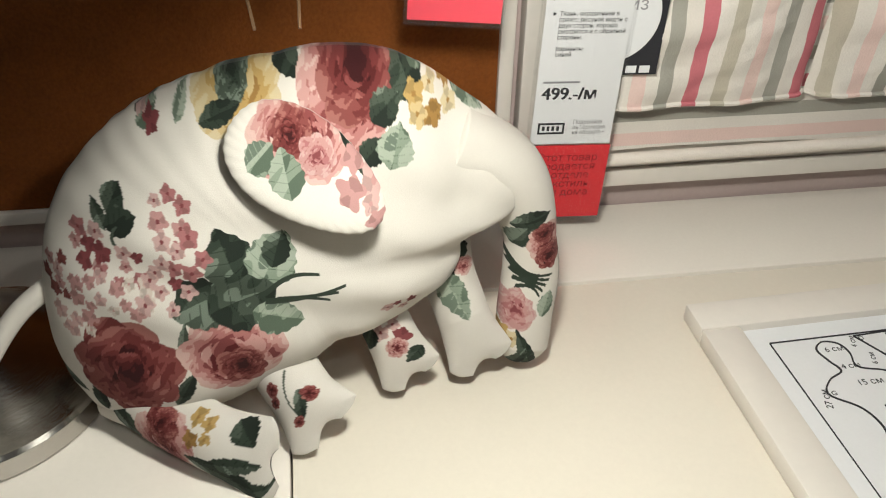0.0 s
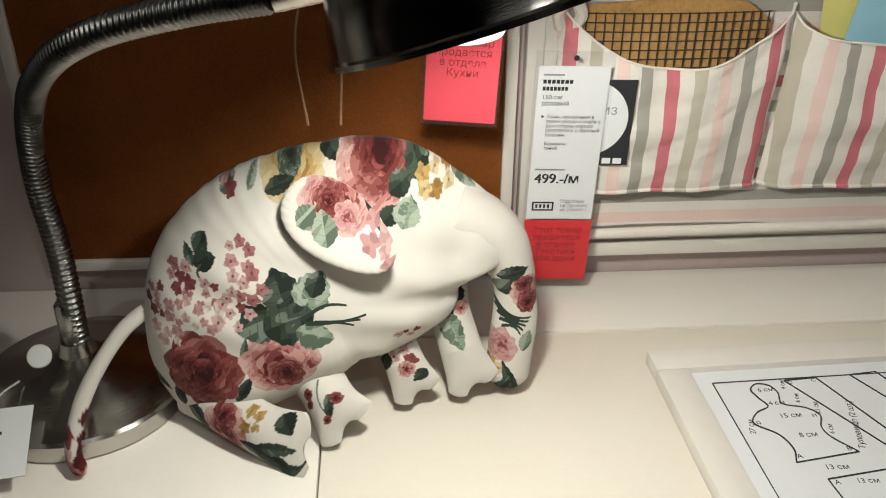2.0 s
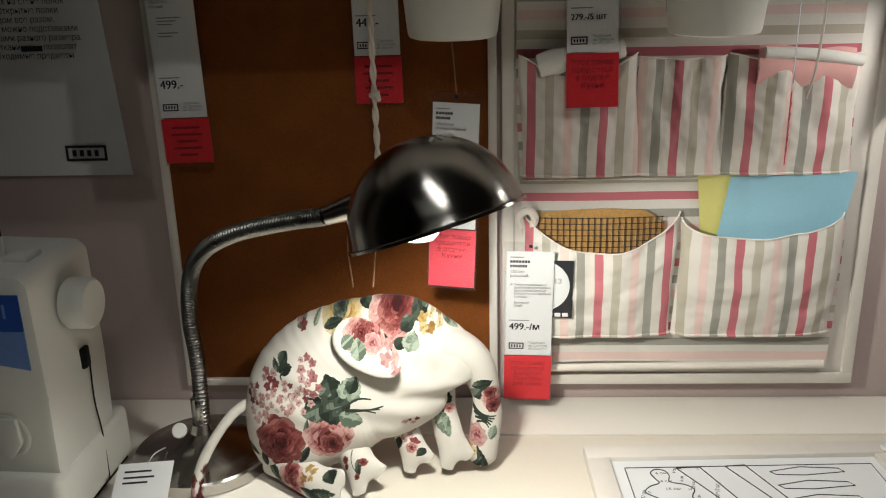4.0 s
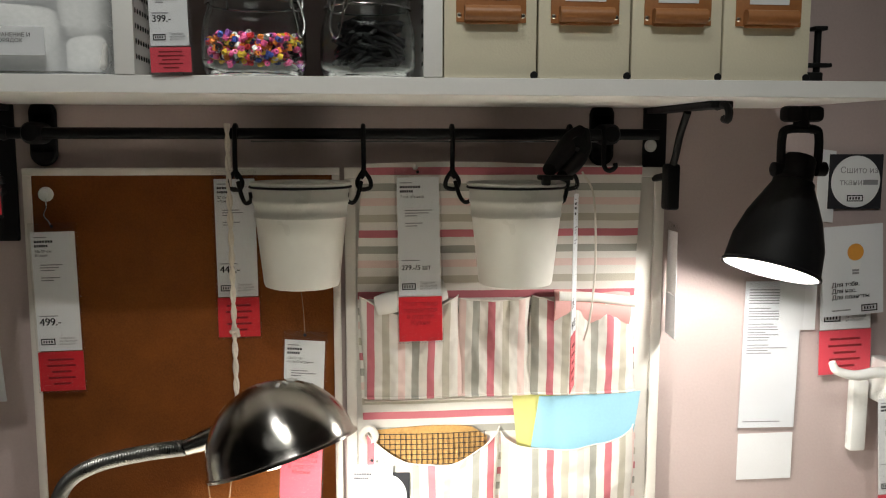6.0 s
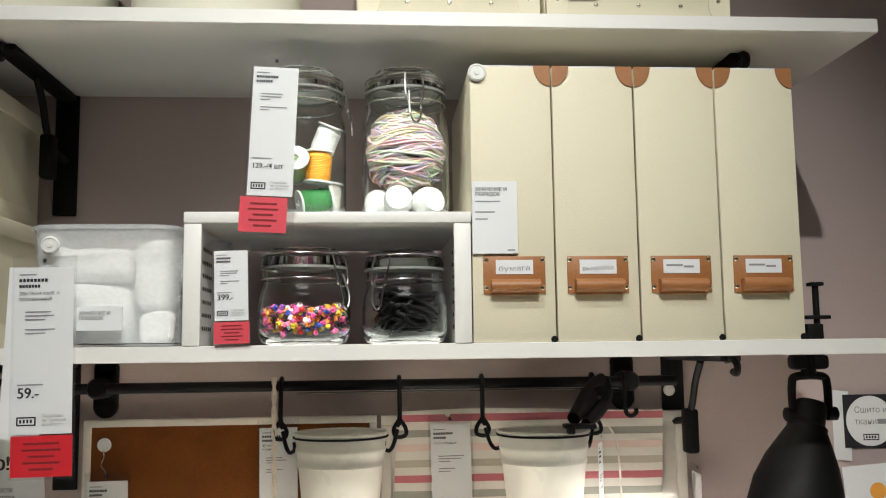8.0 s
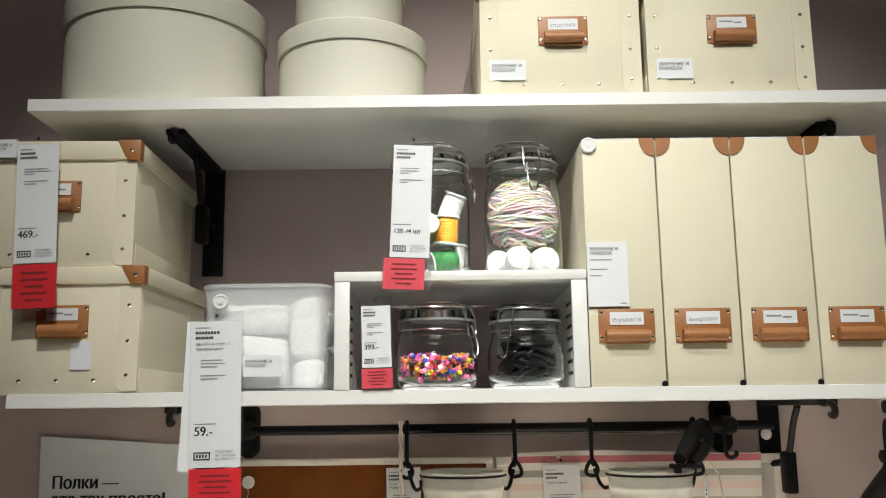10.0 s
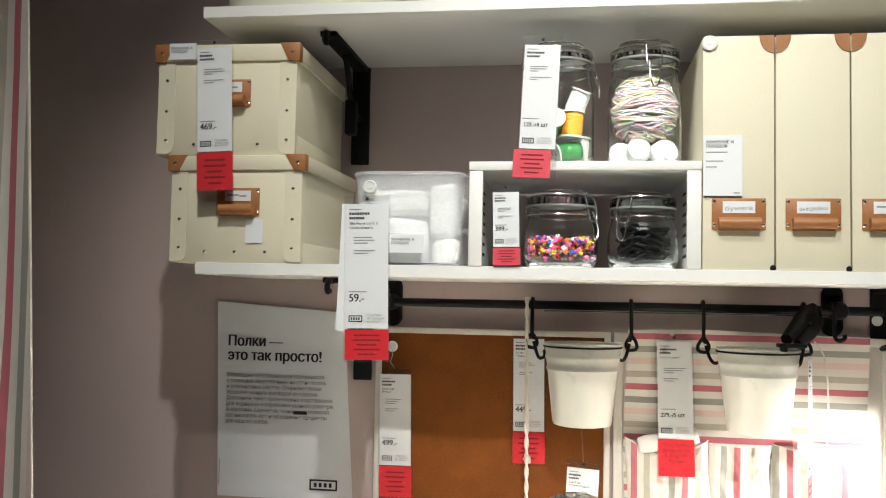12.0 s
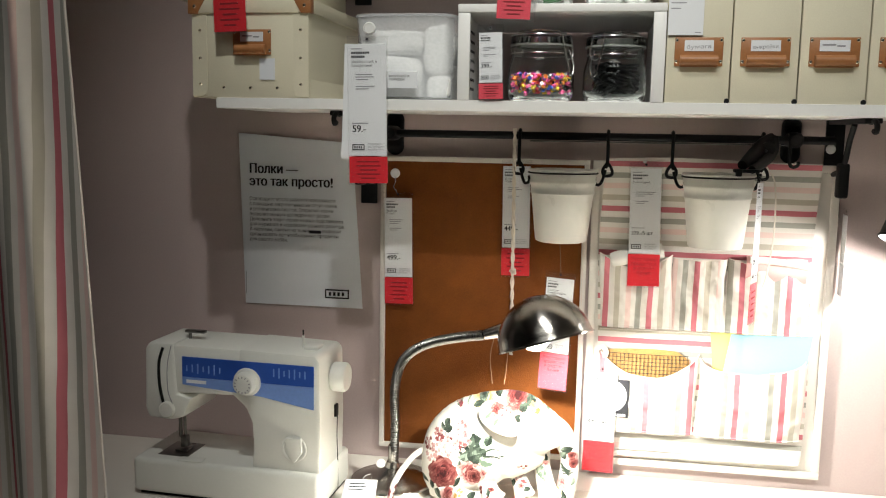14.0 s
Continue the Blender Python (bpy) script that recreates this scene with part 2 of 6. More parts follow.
def lathe(profile, seg=48):
    """Turns (radius, height) pairs round the z axis."""
    bm = bmesh.new()
    rings = []
    for r, z in profile:
        if r < 1e-6:
            rings.append([bm.verts.new((0, 0, z))])
        else:
            rings.append([bm.verts.new((r * math.cos(2 * math.pi * i / seg), r * math.sin(2 * math.pi * i / seg), z)) for i in range(seg)])
    for a, b in zip(rings, rings[1:]):
        for i in range(seg):
            j = (i + 1) % seg
            if len(a) == 1 and len(b) > 1:
                bm.faces.new((a[0], b[j], b[i]))
            elif len(b) == 1 and len(a) > 1:
                bm.faces.new((a[i], a[j], b[0]))
            elif len(a) > 1:
                bm.faces.new((a[i], a[j], b[j], b[i]))
    bmesh.ops.recalc_face_normals(bm, faces=bm.faces)
    return bm


def glide(points, n):
    """A smooth curve of n points through a few given ones."""
    p = [Vector(q) for q in points]
    p = [2 * p[0] - p[1]] + p + [2 * p[-1] - p[-2]]
    out = []
    m = len(p) - 3
    for k in range(n):
        s = min(k * m / (n - 1), m - 1e-6)
        i, f = int(s), s - int(s)
        a, b, c, d = p[i:i + 4]
        out.append(0.5 * ((2 * b) + (c - a) * f + (2 * a - 5 * b + 4 * c - d) * f * f + (3 * b - a - 3 * c + d) * f ** 3))
    return out


def tube(points, r, seg=10, n=None, caps=True):
    """A round rod along a curve; r is a radius or a function of 0..1."""
    pts = glide(points, n) if n else [Vector(q) for q in points]
    bm = bmesh.new()
    up = None
    rings = []
    for i, p in enumerate(pts):
        d = (pts[min(i + 1, len(pts) - 1)] - pts[max(i - 1, 0)]).normalized()
        if up is None:
            up = d.orthogonal().normalized()
        up = (up - d * up.dot(d)).normalized()
        side = d.cross(up)
        rad = r(i / (len(pts) - 1)) if callable(r) else r
        rings.append([bm.verts.new(p + rad * (math.cos(2 * math.pi * k / seg) * up + math.sin(2 * math.pi * k / seg) * side)) for k in range(seg)])
    for a, b in zip(rings, rings[1:]):
        for k in range(seg):
            bm.faces.new((a[k], a[(k + 1) % seg], b[(k + 1) % seg], b[k]))
    if caps:
        bm.faces.new(rings[0][::-1])
        bm.faces.new(rings[-1])
    bmesh.ops.recalc_face_normals(bm, faces=bm.faces)
    return bm


def prism(outline, y0, y1, bev=0.0):
    """An outline in x and z, given a thickness along y."""
    bm = bmesh.new()
    f = bm.faces.new([bm.verts.new((x, y0, z)) for x, z in outline])
    ext = bmesh.ops.extrude_face_region(bm, geom=[f])
    bmesh.ops.translate(bm, verts=[v for v in ext["geom"] if isinstance(v, bmesh.types.BMVert)], vec=(0, y1 - y0, 0))
    bmesh.ops.recalc_face_normals(bm, faces=bm.faces)
    if bev:
        bmesh.ops.bevel(bm, geom=list(bm.edges), offset=bev, segments=2, profile=0.5, affect="EDGES")
    return bm


def sheet(fn, nu, nv, thick=0.0):
    """A surface from fn(u, v), u and v from 0 to 1."""
    bm = bmesh.new()
    g = [[bm.verts.new(fn(i / nu, j / nv)) for i in range(nu + 1)] for j in range(nv + 1)]
    for j in range(nv):
        for i in range(nu):
            bm.faces.new((g[j][i], g[j][i + 1], g[j + 1][i + 1], g[j + 1][i]))
    bm.normal_update()
    if thick:
        bmesh.ops.solidify(bm, geom=list(bm.faces), thickness=thick)
    return bm


def disc(r, y0, y1, x=0.0, z=0.0, bev=0.0006, seg=28):
    """A round plate that faces along y."""
    return moved(lathe([(0, 0), (r - bev, 0), (r, bev), (r, y1 - y0 - bev), (r - bev, y1 - y0), (0, y1 - y0)], seg), Matrix.Translation((x, y1, z)) @ pose(0, 0, 0, 90))


def words(name, body, size, m, material, parent, align="LEFT", width=None, bold=0.0, squeeze=1.0, space=1.0, limit=None):
    """Lettering as a thin mesh, in the x-z plane of its parent, facing -y."""
    cu = bpy.data.curves.new(name, "FONT")
    cu.body, cu.size, cu.align_x, cu.extrude, cu.space_line = body, size, align, 0.0 if bold else 0.00008, space
    cu.resolution_u = 5
    tmp = bpy.data.objects.new("tmp_text", cu)
    scene.collection.objects.link(tmp)
    bpy.context.view_layer.update()
    me = bpy.data.meshes.new_from_object(tmp.evaluated_get(bpy.context.evaluated_depsgraph_get()))
    bpy.data.objects.remove(tmp)
    s = squeeze
    if width and me.vertices:
        xs = [v.co.x for v in me.vertices]
        s = width / (max(xs) - min(xs))
    elif limit and me.vertices:
        xs = [v.co.x for v in me.vertices]
        s = min(s, limit / (max(xs) - min(xs)))
    if bold:
        b = bmesh.new()
        for k in (-1, 0, 1):
            n0 = len(b.verts)
            b.from_mesh(me)
            b.verts.ensure_lookup_table()
            bmesh.ops.translate(b, verts=b.verts[n0:], vec=(k * bold * size * 1.5, 0, 0.00015 * k))
        b.to_mesh(me)
        b.free()
    me.transform(m @ pose(0, 0, 0, 90) @ Matrix.Diagonal((s, 1, 1, 1)))
    me.name = name
    me.materials.clear()
    me.materials.append(material)
    ob = new(name, me)
    ob.parent = parent
    return ob


def bars(rows, y, h):
    """Thin printed bars: rows of (x0, x1, z)."""
    return merge(*[box(a, b, y - 0.00012, y + 0.00012, z - h / 2, z + h / 2, 0) for a, b, z in rows])


def badge_bars(x, z, w, h, y):
    """A plain outlined plaque."""
    t = h * 0.16
    return merge(box(x, x + w, y - 0.0001, y + 0.0001, z, z + t, 0), box(x, x + w, y - 0.0001, y + 0.0001, z + h - t, z + h, 0),
                 box(x, x + t, y - 0.0001, y + 0.0001, z + t, z + h - t, 0), box(x + w - t, x + w, y - 0.0001, y + 0.0001, z + t, z + h - t, 0),
                 *[box(x + w * (0.16 + 0.18 * k), x + w * (0.26 + 0.18 * k), y - 0.0001, y + 0.0001, z + h * 0.3, z + h * 0.7, 0) for k in range(4)])


rng = random.Random(7)
RED_KITCHEN = "Этот товар\nпродается\nв отделе\nКухни"
RED_TEXTILE = "Этот товар\nпродается\nв отделе\nТекстиль\nдля дома"


def price_tag(m, w, hw, hr, price, label, red_words="", red=None, kind_words="", group="price tags", lean=0.0, detail=""):
    """A printed price card with a red department card, in a clear sleeve; m is the middle of its upper edge."""
    tag = empty("price_tag", m, label, "price tag", group)
    a = w / 2
    part("paper", prism([(-a, 0), (-a, -hw), (a, -hw), (a, 0)], -0.0003, 0.0003), PAPER, tag)
    part("red_card", box(-a - 0.001 + lean, a + 0.001 + lean, -0.0004, 0.0004, -hw - hr, -hw - 0.0015, 0), red or REDC, tag, "red department card")
    part("sleeve", merge(box(-a - 0.003, a + 0.003, -0.0012, -0.0009, -hw - hr - 0.003, 0.012, 0), box(-a - 0.003, a + 0.003, 0.0009, 0.0012, -hw - hr - 0.003, 0.012, 0)), SLEEVE, tag, "clear plastic sleeve").visible_shadow = False
    part("hole", merge(disc(0.0022, -0.0016, -0.0013, 0, 0.007, 0.0, 12)), INK, tag)
    s = w / 0.055
    x0 = -a + 0.004 * s
    rows = [(x0, x0 + 0.016 * s, -0.007 * s)]
    blocks = []
    for line, size in ((-0.0125, 1.0), (-0.0182, 0.85)):
        x = x0
        for _ in range(rng.randint(6, 8)):
            blocks.append((x, x + 0.0026 * size * s, line * s))
            x += 0.0034 * size * s
    part("heading", bars(blocks, -0.0006, 0.0031 * s), INK, tag)
    z = 0.026 * s
    if kind_words:
        words("size_line", kind_words, 0.0052 * s, pose(x0, -0.0005, -z - 0.001), INK, tag)
        z += 0.009 * s
    z += 0.008 * s
    for block in () if detail else (3, 2):
        for k in range(block):
            rows.append((x0 + 0.006 * s, x0 + rng.uniform(0.028, 0.042) * s * (0.6 if k == block - 1 else 1), -z))
            z += 0.0036 * s
        z += 0.006 * s
    zp = -hw + 0.036 * s
    rows += [(x0, x0 + 0.024 * s, zp + 0.0105 * s)]
    words("back_note", "Подробная\nинформация\nна обороте ▸", 0.0044 * s, pose(x0 + 0.0235 * s, -0.0005, -hw + 0.0155 * s), GREYINK, tag, space=0.9, limit=0.022 * s)
    if detail:
        words("detail", detail, 0.0041 * s, pose(x0 + 0.005 * s, -0.0005, -z), INK, tag, space=0.95, limit=w - 0.012 * s)
        part("bullet", prism([(x0 + 0.001 * s, -z), (x0 + 0.001 * s, -z + 0.0028 * s), (x0 + 0.0032 * s, -z + 0.0014 * s)], -0.0007, -0.0005), INK, tag)
    part("small_print", bars(rows, -0.0006, 0.0013 * s), GREYINK, tag)
    words("price", price, (0.0140 if len(price) < 7 else 0.0125 if len(price) < 8 else 0.0092) * s, pose(x0, -0.0005, zp - 0.002 * s), INK, tag, bold=0.018, squeeze=0.95, limit=w - 0.008 * s)
    part("plaque", badge_bars(x0, -hw + 0.008 * s, 0.018 * s, 0.0085 * s, -0.0006), INK, tag)
    if red_words:
        n = red_words.count("\n") + 1
        words("red_lettering", red_words, 0.0088 * s if n < 5 else 0.0080 * s, pose(lean, -0.0006, -hw - 0.0135 * s), REDINK, tag, "CENTER", space=0.95 if n < 5 else 0.9)
    else:
        part("red_lettering", bars([(lean - q * a, lean + q * a, -hw - hr * (0.22 + 0.15 * k)) for k, q in enumerate((0.6, 0.66, 0.45, 0.62, 0.4))], -0.0006, hr * 0.05), REDINK, tag)
    return tag


def button_pin(place, r=0.008, clear=False):
    ob = empty("push_pin", pose(*place), "round white plastic button pin pressed into the surface", "pin", "push pins")
    part("head", merge(disc(r, -0.003, 0, bev=0.001), disc(r * 0.3, -0.0042, -0.003, bev=0.0004)), PINW, ob)
    part("rim", moved(lathe([(r * 0.75, 0), (r * 0.8, 0.0008), (r * 0.85, 0)], 28), Matrix.Translation((0, -0.003, 0)) @ pose(0, 0, 0, 90)), PINW, ob)
    return ob


# ---- the setting ----
thing("wall_north", box(-3.0, 3.4, 0.0, 0.12, 0, 3.2, 0), WALL, "mauve-grey painted wall behind the sewing desk", "wall", kind="structure")
# West, east and south walls are unseen additions; the dark two cut bounced light.
thing("wall_west", box(-3.12, -3.0, -5.0, 0.12, 0, 3.2, 0), DARKWALL, "unseen dark side wall added to cut bounced light", "wall", kind="structure")
thing("wall_east", box(3.4, 3.52, -5.0, 0.12, 0, 3.2, 0), WALL, "unseen mauve-grey side wall added to close the room", "wall", kind="structure")
thing("wall_south", box(-3.0, 3.4, -5.12, -5.0, 0, 3.2, 0), DARKWALL, "unseen dark wall added opposite to cut bounced light", "wall", kind="structure")
thing("floor", box(-3.0, 3.4, -5.0, 0, -0.1, 0, 0), FLOORM, "grey smooth shop floor", "floor", kind="structure")
thing("ceiling", box(-3.0, 3.4, -5.0, 0, 3.2, 3.3, 0), CEILM, "plain grey shop ceiling", "ceiling", kind="structure")

# ---- desk ----
desk = empty("sewing_desk", pose(0.24, -0.3, 0), "white laminate desk against the wall, front panel tinted like lamplight", "desk")
part("left_top", box(-1.2, -0.0006, -0.35, 0.298, 0.722, 0.75, 0.0012), DESKWHITE, desk)
part("front_top", box(0.0006, 1.5, -0.35, 0.2045, 0.722, 0.75, 0.0012), DESKLIT, desk, "white laminate top tinted warm like lamplight")
part("back_strip", box(0.0006, 1.5, 0.2060, 0.298, 0.722, 0.7515, 0.0012), DESKWHITE, desk)
for x in (-1.18, 0.0, 1.46):
    part("leg", box(x, x + 0.03, -0.33, 0.28, 0, 0.722, 0.001), DESKWHITE, desk)

# ---- shelves and brackets ----
for z, name in ((1.459, "lower"), (1.838, "upper")):
    sh = empty("wall_shelf", pose(0.395, -0.15, z), "long white laminate wall shelf on black brackets" + (" above a rail" if name == "lower" else " holding round boxes"), "shelf", "wall shelves")
    part("board", box(-0.604, 0.602, -0.150, 0.148, -0.0175, 0, 0.0012), LAMINATE, sh)
    part("front_edge", box(-0.604, 0.602, -0.1512, -0.150, -0.0168, -0.0007, 0), LAMINATE, sh)


def shelf_bracket(m):
    """Black steel bracket: a wall strap, an arm under the shelf that ends in a curl, and a curved brace."""
    ob = empty("shelf_bracket", m, "black steel shelf bracket with a curled end", "bracket", "shelf brackets")
    part("wall_strap", box(-0.016, 0.016, -0.008, -0.001, -0.174, 0, 0.0015), BLACK, ob)
    part("arm", box(-0.013, 0.013, -0.225, -0.004, -0.008, 0, 0.0015), BLACK, ob)
    part("curl", tube([(0, -0.21, -0.006), (0, -0.232, -0.005), (0, -0.243, -0.012), (0, -0.240, -0.021), (0, -0.230, -0.020)], 0.0045, 8, 18), BLACK, ob)
    part("brace", tube([(0, -0.008, -0.096), (0, -0.060, -0.088), (0, -0.082, -0.070), (0, -0.100, -0.036), (0, -0.122, -0.009)], 0.005, 8, 22), BLACK, ob)
    part("brace_foot", box(-0.009, 0.009, -0.084, -0.060, -0.134, -0.074, 0.004), BLACK, ob)
    for z in (-0.03, -0.11):
        part("screw", disc(0.004, -0.0095, -0.008, 0, z, 0.0004, 14), BLACK, ob)
    return ob


first_bracket = shelf_bracket(pose(0.829, 0, 1.4413))
for x, z in ((-0.026, 1.4413), (-0.040, 1.8203), (0.86, 1.8203)):
    copy_thing(first_bracket, pose(x, 0, z))
button_pin((0.822, -0.0085, 1.390), 0.0085)

# ---- pin boards ----
cork = empty("cork_pinboard", pose(0.2, 0, 0.777), "brown cork pinboard in a thin white wooden frame on the wall", "pinboard")
part("cork_panel", box(-0.190, 0.190, -0.0125, -0.002, 0.010, 0.574, 0.0005), CORK, cork)
for n, b in (("left_rail", (-0.2, -0.190, -0.0165, -0.001, 0.0095, 0.5745)), ("right_rail", (0.190, 0.2, -0.0165, -0.001, 0.0095, 0.5745)),
             ("bottom_rail", (-0.2, 0.2, -0.0165, -0.001, 0, 0.0095)), ("top_rail", (-0.2, 0.2, -0.0165, -0.001, 0.5745, 0.584))):
    part(n, box(*b, 0.001), WHITEWOOD, cork)
white = empty("white_pinboard", pose(0.624, 0, 0.777), "white board in a white wooden frame behind a striped fabric organiser", "pinboard")
part("panel", box(-0.204, 0.204, -0.012, -0.002, 0.014, 0.570, 0.0005), WHITEWOOD, white)
for n, b in (("left_rail", (-0.218, -0.204, -0.0165, -0.001, 0.0135, 0.5705)), ("right_rail", (0.204, 0.218, -0.0165, -0.001, 0.0135, 0.5705)),
             ("bottom_rail", (-0.218, 0.218, -0.0165, -0.001, 0, 0.0135)), ("top_rail", (-0.218, 0.218, -0.0165, -0.001, 0.5705, 0.584))):
    part(n, box(*b, 0.0012), WHITEWOOD, white)

# ---- fabric organiser ----
org = empty("fabric_wall_organiser", pose(0.616, -0.018, 0.79), "pink, grey and white striped cotton wall organiser with five pockets", "wall organiser")


def wob(u, v, s):
    return noise.noise(Vector((u * 5 + s, v * 5, s))) * 0.004 + noise.noise(Vector((u * 14, v * 14 + s, s))) * 0.0015


part("backing", sheet(lambda u, v: (-0.19 + 0.38 * u + 0.004 * math.sin(7 * v), -0.001 - abs(wob(u, v, 1)) * 0.5, 0.018 + 0.558 * v + 0.003 * math.sin(5 * u)), 60, 80, 0.001), STRIPE_H, org)
part("bottom_rod", merge(tube([(-0.188, -0.004, 0.013), (0.186, -0.004, 0.017)], 0.0048, 10), ), HEM, org, "white hem with a rod inside")


def pocket(name, x0, x1, z0, z1, dip, bulge, seed, lift=0.0, sharp=1.4):
    """A gathered pocket: it bellies out, its mouth sags between the seams."""
    def f(u, v):
        side = 4 * u * (1 - u)
        top = z1 - dip * side ** sharp + lift * (u - 0.5)
        z = z0 + (top - z0) * v
        fold = 0.0035 * math.sin(u * 17 + seed * 2 + v * 2) * v * side
        return (x0 + (x1 - x0) * u + 0.003 * math.sin(v * 4 + seed), -0.004 - bulge * side ** 0.45 * (0.35 + 0.65 * math.sin(0.3 + v * 1.9)) - fold + wob(u, v, seed), z)
    ob = part(name, sheet(f, 56, 40, 0.001), STRIPE_V, org)
    hem = [Vector(f(k / 40, 1.0)) + Vector((0, -0.0012, 0)) for k in range(41)]
    part("hem", tube(hem, 0.0010, 6), HEM, ob)
    base = [Vector(f(k / 40, 0.0)) + Vector((0, -0.001, 0.0)) for k in range(41)]
    part("bottom_seam", tube(base, 0.0018, 6), STRIPE_V, ob)
    return ob


pocket("pocket", -0.189, -0.056, 0.262, 0.400, 0.026, 0.016, 1)
pocket("pocket", -0.056, 0.040, 0.262, 0.396, 0.003, 0.012, 2)
pocket("pocket", 0.040, 0.188, 0.262, 0.398, 0.012, 0.018, 3)
pocket("pocket", -0.188, -0.004, 0.062, 0.216, 0.046, 0.024, 4, 0.0, 0.85)
pocket("pocket", -0.001, 0.188, 0.062, 0.214, 0.026, 0.026, 5, 0.010, 0.5)
part("fabric_loop", tube([(-0.186, -0.006, 0.20), (-0.19, -0.014, 0.215), (-0.18, -0.02, 0.224), (-0.172, -0.014, 0.212), (-0.176, -0.008, 0.2)], 0.005, 8, 20), HEM, org)
for k, (x0, x1, z) in enumerate(((-0.186, 0.18, 0.256), )):
    part("seam", tube([(x0, -0.004, z), (x1, -0.004, z)], 0.0016, 6), HEM, org)
thing("folded_cloth", tube([(0.447, -0.030, 1.178), (0.476, -0.033, 1.186), (0.508, -0.033, 1.192), (0.538, -0.030, 1.200)], lambda s: 0.013 + 0.002 * math.sin(9 * s), 14, 24), CLOTHW, "rolled white cotton cloth in a fabric pocket", "cloth")
pk = empty("folded_cloth", pose(0.742, -0.030, 1.183), "folded pink and white cotton cloth in a fabric pocket", "cloth")
part("pink_fold", sheet(lambda u, v: (-0.056 + 0.105 * u, -0.008 * math.sin(3.14 * v) - 0.004, -0.03 + 0.044 * v - 0.006 * u + 0.002 * math.sin(9 * u)), 24, 10, 0.003), CLOTHP, pk)
part("white_fold", tube([(-0.05, -0.008, 0.006), (0, -0.010, 0.004), (0.055, -0.009, -0.004)], lambda s: 0.0065, 12, 16), CLOTHW, pk, "white folded edge")
st = empty("woven_straw_mat", pose(0.521, -0.0215, 0.93), "brown woven straw mat with dark checked threads in a pocket", "straw mat")


def straw_point(x, z, d=0.0):
    return (x, -0.003 - 0.005 * (1 - (x / 0.08) ** 2) - d, z)


part("weave", sheet(lambda u, v: straw_point(-0.076 + 0.152 * u, -0.03 + (0.106 + 0.006 * math.sin(3.1 * u) - 0.014 * max(0, u - 0.85) * 6) * v), 30, 14, 0.0016), STRAW, st)
for k in range(21):
    x = -0.072 + 0.0072 * k
    part("dark_thread_upright", tube([straw_point(x, z, 0.0022) for z in (-0.01, 0.02, 0.04, 0.058, 0.072)], 0.0006, 4), STRAWLINE, st)
for k in range(12):
    z = -0.008 + 0.0072 * k
    part("dark_thread_across", tube([straw_point(-0.074 + 0.0148 * i, z, 0.0022) for i in range(11)], 0.0006, 4), STRAWLINE, st)
thing("yellow_paper", prism([(0.642, 0.95), (0.632, 1.050), (0.70, 1.050), (0.79, 1.062), (0.785, 0.95)], -0.0245, -0.0235), YELLOW, "yellow card folder standing in a fabric pocket", "card")
thing("blue_paper", sheet(lambda u, v: (0.655 + 0.143 * u + 0.014 * v, -0.0275 - 0.005 * math.sin(3.0 * u), 0.955 + (0.093 + 0.004 * u) * v), 20, 8, 0.001), SKY, "light blue card folder standing in a fabric pocket", "card")

# ---- rail, hooks and pots ----
rail = empty("hanging_rail", pose(0.39, -0.045, 1.405), "black steel wall rail with round flanges", "rail")
part("bar", tube([(-0.395, 0, 0), (0.43, 0, 0)], 0.0072, 16), BLACK, rail)
part("end_knob", moved(lathe([(0, -0.006), (0.008, -0.005), (0.0095, 0), (0.008, 0.005), (0, 0.006)], 18), Matrix.Translation((-0.398, 0, 0)) @ pose(0, 0, 0, 0, 90)), BLACK, rail)
part("wire", tube([(-0.10, -0.002, -0.010), (0.35, -0.002, -0.0095)], 0.0012, 6), WIRE, rail)
for x in (-0.364, 0.364):
    fl = part("flange", merge(box(x - 0.017, x + 0.017, 0.034, 0.044, -0.028, 0.028, 0.004), disc(0.017, 0.034, 0.044, x, 0.025, 0.003), disc(0.017, 0.034, 0.044, x, -0.025, 0.003)), BLACK, rail)
    part("collar", moved(lathe([(0.014, 0), (0.014, 0.04), (0.010, 0.048), (0, 0.05)], 20), Matrix.Translation((x, 0.036, 0)) @ pose(0, 0, 0, 90)), BLACK, fl)


def rail_hook(m):
    ob = empty("rail_hook", m, "black steel hook with a small link hanging from the rail", "hook", "rail hooks")
    part("hook", tube([(0, 0.009, -0.004), (0, 0.008, 0.006), (0, 0, 0.0105), (0, -0.008, 0.006), (0, -0.010, -0.010), (0, -0.010, -0.048), (0.004, -0.010, -0.056)], 0.0031, 8, 36), BLACK, ob)
    part("link", tube([(0.0, -0.010, -0.046), (-0.008, -0.010, -0.058), (-0.008, -0.010, -0.068), (0.004, -0.010, -0.070), (0.008, -0.010, -0.060), (0.0, -0.010, -0.046)], 0.0028, 8, 30), BLACK, ob)
    part("pot_catch", tube([(0.003, -0.012, -0.060), (0.008, -0.018, -0.078), (0.014, -0.028, -0.086), (0.021, -0.036, -0.082), (0.021, -0.038, -0.072)], 0.0027, 8, 24), BLACK, ob)
    return ob


